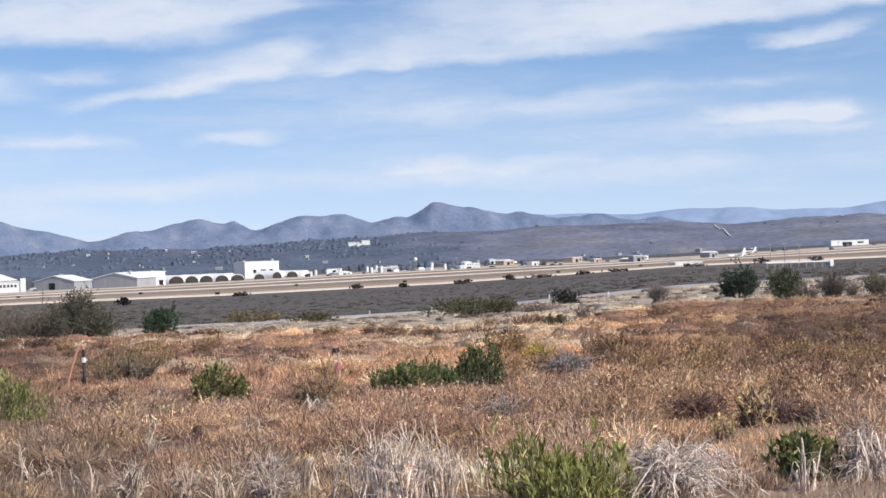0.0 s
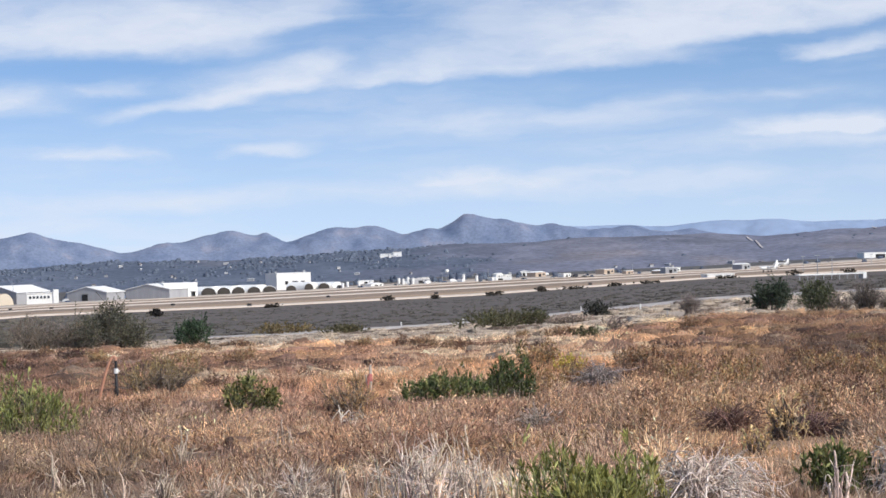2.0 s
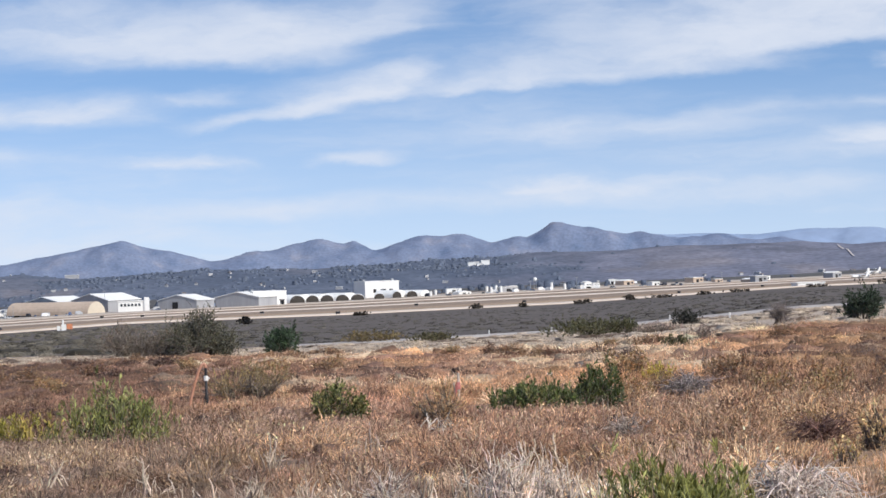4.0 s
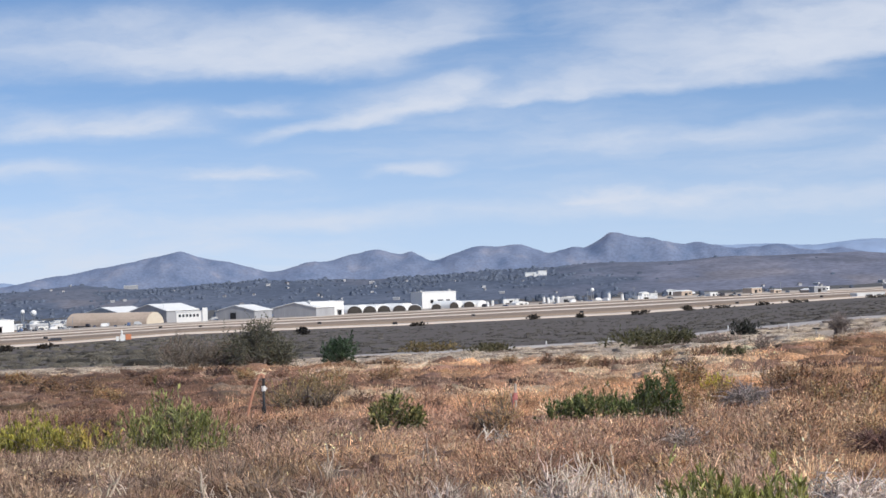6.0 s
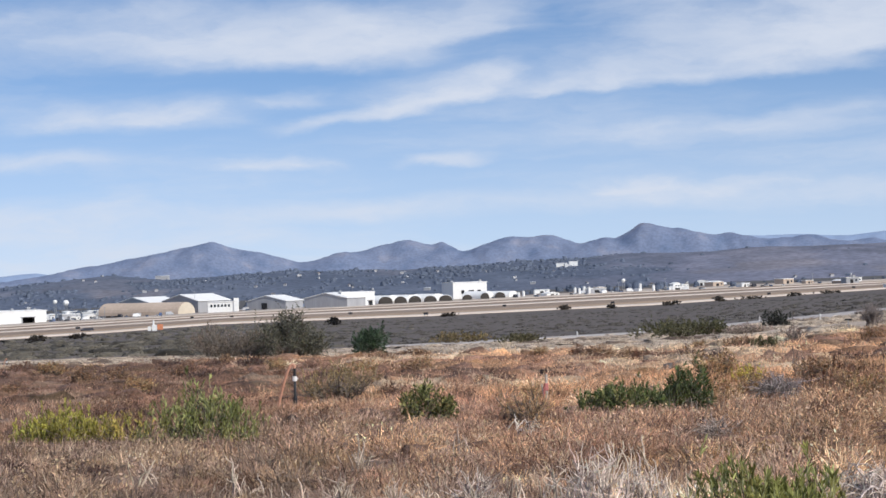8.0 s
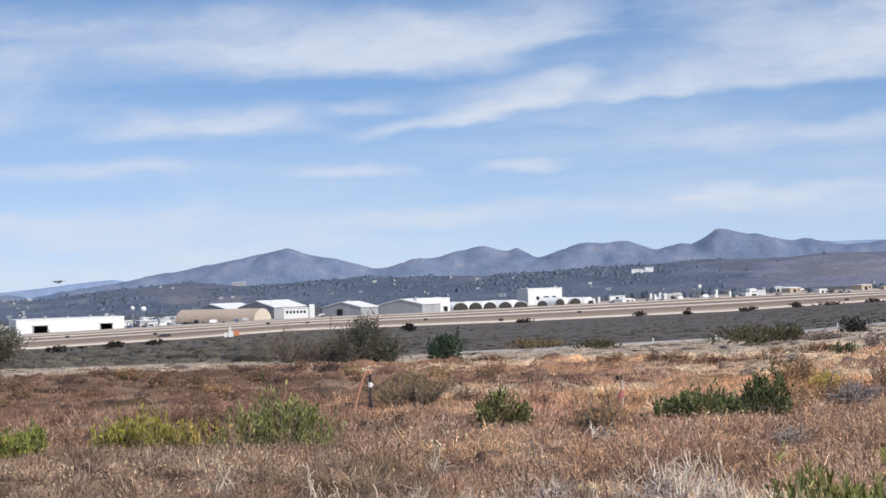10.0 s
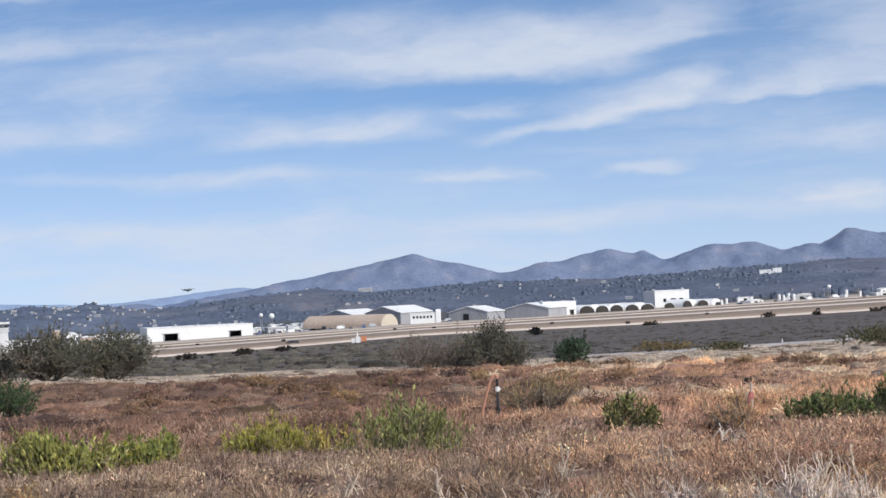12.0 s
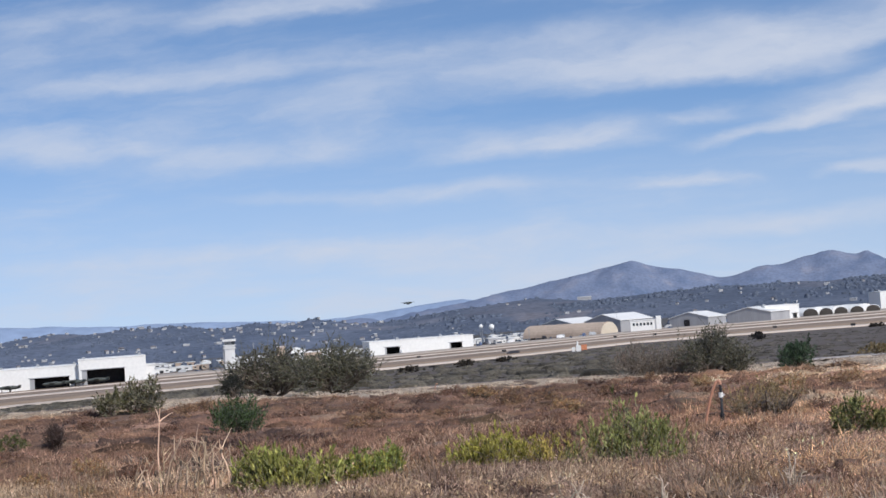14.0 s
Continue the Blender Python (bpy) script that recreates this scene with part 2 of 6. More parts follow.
def drop(az, r):
    """Metres below the eye of the ground at bearing az (degrees, right of the first view) and distance r."""
    az, r = np.broadcast_arrays(np.asarray(az, float), np.asarray(r, float))
    a = np.clip(((az + 180) % 360) - 180, -60, 40)
    f, p, s, q = (np.interp(a, COLS, c) for c in (FIELD, PALE, SCRUB, APRON))
    c = np.maximum(np.cos(np.radians(a) - AXIS), 0.35)
    right = np.clip((a + 2) / 8, 0, 1)
    radii = [np.full(r.shape, v) for v in (3.0, 14, 21, 36, 60, 95, 190)] + [800 / c, 1600 / c, 2600 / c, 5200 / c]
    drops = [np.full(r.shape, v) for v in (1.76, 1.96, 2.23)]
    drops += [36e-3 * (80 - 4 * right), 60e-3 * (62.5 - 7 * right), 95e-3 * f, 190e-3 * p, 0.8 / c * s, 1.6 / c * q, 2.6 / c * q * 0.72, 5.2 / c * q * 0.4]
    out = np.full(r.shape, 1.75)
    lr = np.log(np.maximum(r, 0.1))
    for i in range(len(radii) - 1):
        a0, a1 = np.log(radii[i]), np.log(radii[i + 1])
        k = np.clip((lr - a0) / (a1 - a0), 0, 1)
        hit = lr >= a0
        v0, v1 = drops[i] / radii[i], drops[i + 1] / radii[i + 1]
        out = np.where(hit, (v0 + (v1 - v0) * k) * r, out)
    return np.where(r < 3, 1.75 + 0.01 * r / 3, out)


def noise2(x, y, scale, octaves=4, seed=0):
    """Smooth value noise about 0, from -1 to 1, on arrays."""
    rng = np.random.RandomState(100 + seed)
    table = rng.rand(256, 256) * 2 - 1
    total, amp, norm = np.zeros(np.shape(x)), 1.0, 0.0
    for o in range(octaves):
        u, v = np.asarray(x) / scale * 2 ** o + 17.3 * o, np.asarray(y) / scale * 2 ** o + 9.1 * o
        i, j = np.floor(u).astype(int), np.floor(v).astype(int)
        fu, fv = u - i, v - j
        fu, fv = fu * fu * (3 - 2 * fu), fv * fv * (3 - 2 * fv)
        g = lambda a, c: table[a % 256, c % 256]
        total += amp * ((g(i, j) * (1 - fu) + g(i + 1, j) * fu) * (1 - fv) + (g(i, j + 1) * (1 - fu) + g(i + 1, j + 1) * fu) * fv)
        norm += amp
        amp *= 0.5
    return total / norm


def at(az, r, lift=0.0):
    """The place on the ground at bearing az and distance r."""
    a = radians(az)
    return Vector((math.sin(a) * r, math.cos(a) * r, EYE - float(drop(az, r)) + lift))


def ground_z(x, y):
    return EYE - drop(np.degrees(np.arctan2(x, y)), np.hypot(x, y))


def np_mesh(name, verts, faces, mat, tint=None, smooth=False):
    """A mesh from arrays: verts (n, 3); faces: arrays (m, 3) or (m, 4); tint: a colour per vertex."""
    me = bpy.data.meshes.new(name)
    faces = [f for f in faces if len(f)]
    loops = np.concatenate([f.ravel() for f in faces]).astype(np.int32)
    sizes = np.concatenate([np.full(len(f), f.shape[1]) for f in faces]).astype(np.int32)
    starts = np.concatenate([[0], np.cumsum(sizes)[:-1]]).astype(np.int32)
    me.vertices.add(len(verts))
    me.vertices.foreach_set("co", np.asarray(verts, np.float32).ravel())
    me.loops.add(len(loops))
    me.loops.foreach_set("vertex_index", loops)
    me.polygons.add(len(sizes))
    me.polygons.foreach_set("loop_start", starts)
    me.polygons.foreach_set("loop_total", sizes)
    if smooth:
        me.polygons.foreach_set("use_smooth", np.ones(len(sizes), bool))
    me.update(calc_edges=True)
    if tint is not None:
        col = me.color_attributes.new("tint", "FLOAT_COLOR", "POINT")
        col.data.foreach_set("color", np.c_[tint, np.ones(len(tint))].astype(np.float32).ravel())
    me.materials.append(mat)
    me.validate()
    return me


def grid_faces(n, m, wrap=False):
    i, j = np.meshgrid(np.arange(n - 1), np.arange(m if wrap else m - 1), indexing="ij")
    k = (j + 1) % m
    return np.stack([i * m + j, (i + 1) * m + j, (i + 1) * m + k, i * m + k], -1).reshape(-1, 4)


def part(name, bm, mat, parent=None, label="", smooth=False):
    """Links a bmesh as one mesh object under a thing or a part."""
    me = bpy.data.meshes.new(name)
    bmesh.ops.recalc_face_normals(bm, faces=bm.faces)
    bm.to_mesh(me)
    bm.free()
    me.materials.append(mat)
    if smooth:
        me.polygons.foreach_set("use_smooth", np.ones(len(me.polygons), bool))
    ob = new(name, me)
    if parent:
        ob.parent = parent
    if label:
        tagged(ob, label)
    return ob


def piece(name, me, parent, label=""):
    ob = new(name, me)
    ob.parent = parent
    if label:
        tagged(ob, label)
    return ob


# ---- kinds of brush ----
RUSSET, ORANGE, MAROON, STRAW, MAUVE, GOLD = (np.array(c) for c in ((0.215, 0.12, 0.082), (0.37, 0.215, 0.12), (0.122, 0.076, 0.057), (0.50, 0.38, 0.26), (0.255, 0.185, 0.142), (0.46, 0.30, 0.15)))


def brush_tint(x, y):
    """The plant colour of a place: patches of kinds of brush."""
    az, r = np.degrees(np.arctan2(x, y)), np.hypot(x, y)
    n1, n2, n3 = noise2(x, y, 7.0, 3, 61), noise2(x, y, 3.0, 2, 62), noise2(x, y, 16.0, 2, 63)
    t = np.broadcast_to(RUSSET, (len(x), 3)).copy()

    def put(c, k):
        nonlocal t
        k = np.clip(k, 0, 1)[:, None]
        t = t * (1 - k) + c * k

    put(MAUVE, (30 - r) / 8 * (0.55 + n3))
    put(MAUVE * 0.72, np.clip((-4 - az) / 6, 0, 1) * np.clip((37 - r) / 6, 0, 1) * 0.75)
    put(ORANGE, (n1 - 0.12) * 5 * (0.5 + np.clip((az + 9) / 8, 0, 0.5)))
    put(MAROON, (-n1 - 0.2) * 5)
    put(STRAW, (n2 - 0.34) * 6)
    put(GOLD, np.clip(1 - abs(az - 8) / 6, 0, 1) * np.clip(1 - abs(r - 24) / 11, 0, 1) * (0.9 + n2))
    put(MAROON * 1.15, np.clip(1 - abs(az - 12) / 5, 0, 1) * np.clip(1 - abs(r - 52) / 16, 0, 1) * 1.4)
    put(RUSSET, np.clip((-9 - az) / 4, 0, 1) * np.clip((r - 32) / 8, 0, 1) * 0.55)
    put(MAROON * 1.4, np.clip((-11 - az) / 5, 0, 1) * np.clip((r - 30) / 10, 0, 1) * np.clip((0.75 + n3), 0, 0.92))
    put(STRAW, np.clip(1 - np.hypot((az + 9.5) / 2.2, (r - 40.5) / 2.0), 0, 1) * 2)
    put(STRAW * 0.95, np.clip((r - 90 - 7 * n1) / 6, 0, 1) * 0.85 * (n2 > -0.28))
    put(STRAW * 1.05, np.clip((3.6 - abs(az - 0.6)) / 1.2, 0, 1) * np.clip((r - 57 - 8 * n1) / 5, 0, 1) * (n1 > -0.12) * 0.9)
    put(STRAW, np.clip((-30 - az) / 2, 0, 1) * np.clip(1 - abs(r - 30) / 6, 0, 1))
    return t * ((1 + 0.32 * noise2(x, y, 1.1, 2, 64)) * (1 + 0.11 * np.clip((az + 11) / 6, 0, 1)))[:, None]


# ---- the ground: one sheet from the camera's feet to the horizon ----
AZ = np.r_[np.arange(-180, -45, 5.0), np.arange(-45, 25, 0.4), np.arange(25, 180, 5.0)]
RR = np.r_[0.0, np.exp(np.linspace(np.log(0.8), np.log(8), 14)), np.exp(np.linspace(np.log(8.4), np.log(240), 260)), np.exp(np.linspace(np.log(246), np.log(4950), 150))]
A2, R2 = np.meshgrid(AZ, RR)
GX, GY = np.sin(np.radians(A2)) * R2, np.cos(np.radians(A2)) * R2
GZ = EYE - drop(A2, R2)
GZ += np.clip((R2 - 5) / 20, 0, 1) * np.clip(1.5 - R2 / 400, 0, 1) * (0.10 * noise2(GX, GY, 5.0, 3, 1) + 0.12 * noise2(GX, GY, 17.0, 2, 2))
GZ += np.clip((R2 - 1700) / 800, 0, 1) * 4 * noise2(GX, GY, 300.0, 3, 3)
INWARD = np.cos(np.radians(np.clip(A2, -100, 45)) - AXIS).clip(0.3)
PALE_END = 190.0
SOILS = dict(litter=(0.25, 0.17, 0.125), pale=(0.42, 0.34, 0.27), scrub=(0.115, 0.097, 0.085), infield=(0.27, 0.205, 0.155), town=(0.10, 0.095, 0.09))


def blend(a, c, k):
    return np.asarray(a) * (1 - k[..., None]) + np.asarray(c) * k[..., None]


wob = noise2(GX, GY, 24.0, 4, 5)
soil = np.broadcast_to(np.array(SOILS["litter"]), (*R2.shape, 3))
plants = np.clip(brush_tint(GX.ravel(), GY.ravel()).reshape(*R2.shape, 3) * 0.92, 0.02, 0.6)
soil = soil * 0.3 + plants * 0.7
soil = blend(soil, SOILS["pale"], np.clip((R2 - 92 - 10 * wob) / 6, 0, 1))
soil = blend(soil, SOILS["scrub"], np.clip((R2 - PALE_END - 14 * wob) / 10, 0, 1))
across = R2 * INWARD
soil = blend(soil, SOILS["infield"], np.clip((across - 780) / 12, 0, 1))
soil = blend(soil, SOILS["town"], np.clip((across - 1640) / 60, 0, 1))
soil = soil * (1 + 0.25 * noise2(GX, GY, 9.0, 3, 8) * np.clip(1.3 - R2 / 300, 0, 1))[..., None] * (1 + 0.12 * noise2(GX, GY, 90.0, 4, 9))[..., None]
ground = new("ground", np_mesh("ground", np.stack([GX, GY, GZ], -1).reshape(-1, 3), [grid_faces(*A2.shape, wrap=True)[:, ::-1]], M_GROUND, soil.reshape(-1, 3), True))
tagged(ground, "dry brown hillside falling to a pale verge and dark scrub flats", "ground", kind="structure")

# ---- runway, taxiways and roads: straight bands across the flats ----
QX, QY = math.cos(AXIS), -math.sin(AXIS)          # along the runway
PX, PY = math.sin(AXIS), math.cos(AXIS)           # across it, away from the viewer


def band(name, p0, p1, q0, q1, mat, lift, label, category, wave=0.0):
    q = np.linspace(q0, q1, 260)
    pts = []
    for edge in (p0, (p0 + p1) / 2, p1):
        e = edge + wave * noise2(q, q * 0 + edge, 180.0, 3, 21)
        x, y = PX * e + QX * q, PY * e + QY * q
        pts.append(np.stack([x, y, ground_z(x, y) + lift], -1))
    top = np.stack(pts)
    low = top.copy()
    low[..., 2] -= lift + 0.3
    v = np.concatenate([top.reshape(-1, 3), low.reshape(-1, 3)])
    n = 260
    f = [grid_faces(3, n)]
    i = np.arange(n - 1)
    f.append(np.stack([i, i + 1, 3 * n + i + 1, 3 * n + i], -1))
    ob = new(name, np_mesh(name, v, f, mat))
    return tagged(ob, label, category, kind="structure")


band("taxiway", 800, 848, -500, 2400, M_CONCRETE, 0.45, "pale sunlit concrete taxiway across dry grass", "taxiway")
band("runway", 1090, 1145, -700, 2600, M_CONCRETE, 0.45, "long pale concrete runway", "runway")
band("infield", 858, 1080, -700, 2600, M_INFIELD, 0.40, "mown tan grass strip beside the runway", "grass", 4)
band("apron", 1430, 1600, -700, 2600, M_APRON, 0.45, "worn grey concrete apron before the hangars", "apron")
band("service_road", 1290, 1310, -700, 2600, M_CONCRETE, 0.5, "narrow pale service road on the airfield", "road")



def track(name, r0, r1, a0, a1, mat, label):
    """A worn track that keeps to the slope's foot."""
    az = np.linspace(a0, a1, 200)
    wave = 3.0 * noise2(az, az * 0, 6.0, 2, 27)
    rows_ = [np.stack([np.sin(np.radians(az)) * (r + wave), np.cos(np.radians(az)) * (r + wave), EYE - drop(az, r + wave) + lift], -1) for r, lift in ((r0, -0.2), (r0 + 0.3, 0.16), ((r0 + r1) / 2, 0.2), (r1, 0.16))]
    return tagged(new(name, np_mesh(name, np.concatenate(rows_), [grid_faces(4, 200)], mat, smooth=True)), label, "road", kind="structure")


track("perimeter_track", 184, 196, -8.5, 15.5, M_ROAD, "pale grey dirt track along the flats")

# ---- hills and mountains: ranges of rounded summits, one behind another ----


def crest(az, peaks, base, soften):
    """The height of a skyline (thousandths of its distance) over bearings, from summits (bearing, height, left reach, right reach)."""
    total = np.exp(base(az) / soften)
    for a, hgt, left, right in peaks:
        d = az - a
        w = np.where(d < 0, left, right)
        total = total + np.exp((hgt - (hgt + 14) * (np.sqrt((d / w) ** 2 + 0.0006) - 0.0245)) / soften)
    return soften * np.log(total)


SLOPES = {}


def hill_range(name, peaks, base, near, top, far, mat, label, soften=1.2, rough=1.0, seed=0, a0=-46.0, a1=26.0, cover=None):
    az = np.arange(a0, a1, 0.09)
    depth = np.linspace(0, 1, 46)
    A, D = np.meshgrid(az, depth)
    R = np.where(D < 0.72, near + (top - near) * D / 0.72, top + (far - top) * (D - 0.72) / 0.28)
    X, Y = np.sin(np.radians(A)) * R, np.cos(np.radians(A)) * R
    line = crest(az, peaks, base, soften)
    wide = np.convolve(np.pad(line, 23, mode="edge"), np.ones(47) / 47, "valid")
    lean = A + 0.5 * noise2(A, D * 3, 2.5, 3, seed + 5) * (1 - np.clip(D / 0.72, 0, 1))
    k = np.clip(D / 0.72, 0, 1) ** 2
    C = np.interp(lean, az, line) * k + np.interp(lean, az, wide) * (1 - k) + 0.35 * rough * noise2(A, A * 0, 0.9, 5, seed) + 0.28 * rough * noise2(A, A * 0, 0.32, 3, seed + 9)
    foot = -(drop(A, np.full(A.shape, near)) + 6) / near * 1000
    rise = np.sin(np.clip(D / 0.72, 0, 1) * math.pi / 2) ** 1.25
    Z = EYE + R / 1000 * (foot + (C - foot) * rise)
    gully = noise2(X + 0.4 * Y, Y * 0.35, 210.0, 5, seed + 1)
    Z += rough * (top / 1000) * 6.0 * gully * rise * np.clip((0.70 - D) * 5, 0, 1)
    Z += rough * (top / 1000) * 2.2 * noise2(X, Y * 0.6, 55.0, 4, seed + 2) * rise * np.clip((0.80 - D) * 5, 0, 1)
    Z = np.where(D > 0.72, Z - (D - 0.72) * top * 0.08, Z)
    ob = new(name, np_mesh(name, np.stack([X, Y, Z], -1).reshape(-1, 3), [grid_faces(*A.shape)[:, ::-1]], mat, None if cover is None else cover(A, D, X, Y).reshape(-1, 3), True))
    SLOPES[name] = (az, depth, Z, R)
    return tagged(ob, label, "mountains", kind="structure")


def on_slope_smooth(name, az, k):
    """The same, between the grid's points."""
    a, d, z, r = SLOPES[name]
    col = [np.interp(az, a, z[i]) for i in range(len(d))]
    s = np.interp(k, d, r[:, 0])
    return Vector((math.sin(radians(az)) * s, math.cos(radians(az)) * s, np.interp(k, d, col)))


def on_slopes(name, az, k):
    """The same for arrays of places."""
    a, d, z, r = SLOPES[name]
    u, v = np.clip((az - a[0]) / (a[1] - a[0]), 0, len(a) - 1.001), np.clip((k - d[0]) / (d[1] - d[0]), 0, len(d) - 1.001)
    j, i = u.astype(int), v.astype(int)
    fu, fv = u - j, v - i
    mix = lambda q: (q[i, j] * (1 - fu) + q[i, j + 1] * fu) * (1 - fv) + (q[i + 1, j] * (1 - fu) + q[i + 1, j + 1] * fu) * fv
    s = mix(r)
    return np.sin(np.radians(az)) * s, np.cos(np.radians(az)) * s, mix(z)


def on_slope(name, az, k):
    """A place on a hill range at bearing az and share k of its depth."""
    a, d, z, r = SLOPES[name]
    i, j = int(np.argmin(abs(d - k))), int(np.argmin(abs(a - az)))
    return Vector((math.sin(radians(a[j])) * r[i, j], math.cos(radians(a[j])) * r[i, j], z[i, j]))


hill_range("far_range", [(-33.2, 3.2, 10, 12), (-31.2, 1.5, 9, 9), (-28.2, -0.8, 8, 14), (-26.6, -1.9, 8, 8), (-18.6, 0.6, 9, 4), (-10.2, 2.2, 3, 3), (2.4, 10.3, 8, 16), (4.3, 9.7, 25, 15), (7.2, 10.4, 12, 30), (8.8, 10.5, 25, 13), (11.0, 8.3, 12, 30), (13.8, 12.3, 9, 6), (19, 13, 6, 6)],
           lambda a: -5 + 0 * a, 4520, 4700, 4900, M_FAR, "pale hazy blue mountain range on the horizon", 0.4, 0.5, 31)
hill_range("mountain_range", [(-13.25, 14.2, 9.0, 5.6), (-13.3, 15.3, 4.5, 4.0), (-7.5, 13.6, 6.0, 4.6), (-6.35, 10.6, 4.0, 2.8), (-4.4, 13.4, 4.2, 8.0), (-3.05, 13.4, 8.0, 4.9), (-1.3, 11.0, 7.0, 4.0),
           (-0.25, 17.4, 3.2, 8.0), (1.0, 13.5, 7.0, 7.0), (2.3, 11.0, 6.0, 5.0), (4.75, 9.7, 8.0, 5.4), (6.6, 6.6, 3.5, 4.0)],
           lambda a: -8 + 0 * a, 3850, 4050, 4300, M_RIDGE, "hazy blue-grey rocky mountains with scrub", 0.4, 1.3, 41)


def wooded(x, y, az):
    """Above 0 in the woods; the western slopes are covered, the eastern ones bare."""
    return noise2(x, y * 0.55, 130.0, 4, 79) + 0.12 - 0.62 * np.clip((az + 3.5) / 5, 0, 1)


def hazed_woods_and_grass(A, D, X, Y):
    """Dark chaparral to the west, drier mauve-brown slopes to the east, haze painted in."""
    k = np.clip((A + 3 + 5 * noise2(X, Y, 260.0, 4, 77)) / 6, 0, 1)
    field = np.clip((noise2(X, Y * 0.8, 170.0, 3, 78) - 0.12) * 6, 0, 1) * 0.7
    # blue distance haze is mixed into each cover colour
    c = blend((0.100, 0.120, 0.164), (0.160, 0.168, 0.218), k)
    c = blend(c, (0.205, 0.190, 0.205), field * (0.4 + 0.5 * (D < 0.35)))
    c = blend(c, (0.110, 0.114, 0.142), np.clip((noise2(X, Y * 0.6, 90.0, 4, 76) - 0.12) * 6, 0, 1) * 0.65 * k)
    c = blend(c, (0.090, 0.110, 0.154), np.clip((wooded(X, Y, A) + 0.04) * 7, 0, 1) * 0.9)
    # the far west is lightened again, as thicker haze
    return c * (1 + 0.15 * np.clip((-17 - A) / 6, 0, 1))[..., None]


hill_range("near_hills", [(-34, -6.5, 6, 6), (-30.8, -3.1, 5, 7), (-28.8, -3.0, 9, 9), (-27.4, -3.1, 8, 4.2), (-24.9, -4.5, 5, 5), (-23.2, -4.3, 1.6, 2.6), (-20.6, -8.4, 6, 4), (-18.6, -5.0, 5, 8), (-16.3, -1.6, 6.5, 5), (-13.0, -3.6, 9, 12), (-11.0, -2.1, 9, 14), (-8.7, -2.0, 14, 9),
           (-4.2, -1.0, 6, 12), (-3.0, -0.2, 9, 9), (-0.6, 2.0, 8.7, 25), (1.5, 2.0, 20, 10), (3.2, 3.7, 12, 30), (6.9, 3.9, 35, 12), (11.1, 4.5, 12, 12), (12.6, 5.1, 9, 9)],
           lambda a: -9.5 + 0 * a, 2350, 2900, 3200, M_HILL, "dark hazy low hills covered in chaparral and houses", 0.35, 0.6, 51, cover=hazed_woods_and_grass)


# ---- the airfield ----
YAW = 30.0   # buildings stand square to the runway


def thing(name, where, label, category, yaw=YAW, group="", scale=1.0):
    ob = new(name)
    ob.empty_display_size = 0.5
    ob.matrix_world = Matrix.Translation(where) @ Matrix.Rotation(radians(yaw), 4, "Z") @ Matrix.Scale(scale, 4)
    return tagged(ob, label, category, group)


def boxes(*sides, bevel=0.0):
    """A bmesh of boxes, each (x0, x1, y0, y1, z0, z1)."""
    bm = bmesh.new()
    for x0, x1, y0, y1, z0, z1 in sides:
        bmesh.ops.create_cube(bm, size=1, matrix=Matrix.Translation(((x0 + x1) / 2, (y0 + y1) / 2, (z0 + z1) / 2)) @ Matrix.Diagonal((x1 - x0, y1 - y0, z1 - z0, 1)))
    if bevel:
        bmesh.ops.bevel(bm, geom=list(bm.edges), offset=bevel, segments=1, affect="EDGES")
    return bm


def prism(profile, y0, y1):
    """A profile in x and z, drawn out along y."""
    bm = bmesh.new()
    a = [bm.verts.new((x, y0, z)) for x, z in profile]
    c = [bm.verts.new((x, y1, z)) for x, z in profile]
    bm.faces.new(a)
    bm.faces.new(c[::-1])
    for i in range(len(a)):
        j = (i + 1) % len(a)
        bm.faces.new((a[i], c[i], c[j], a[j]))
    return bm


def rod(x, y, z0, z1, r0, r1=None, sides=8):
    bm = bmesh.new()
    bmesh.ops.create_cone(bm, cap_ends=True, segments=sides, radius1=r0, radius2=r0 if r1 is None else r1, depth=z1 - z0, matrix=Matrix.Translation((x, y, (z0 + z1) / 2)))
    return bm


def wall_with_doors(w, h, y0, y1, doors):
    """Pieces of a wall along x round its openings (x0, x1, height)."""
    sides, x = [], -w / 2
    for a, c, top in sorted(doors):
        sides.append((x, a, y0, y1, 0, h))
        sides.append((a, c, y0, y1, top, h))
        x = c
    sides.append((x, w / 2, y0, y1, 0, h))
    return [boxes(s) for s in sides if s[1] - s[0] > 0.01]


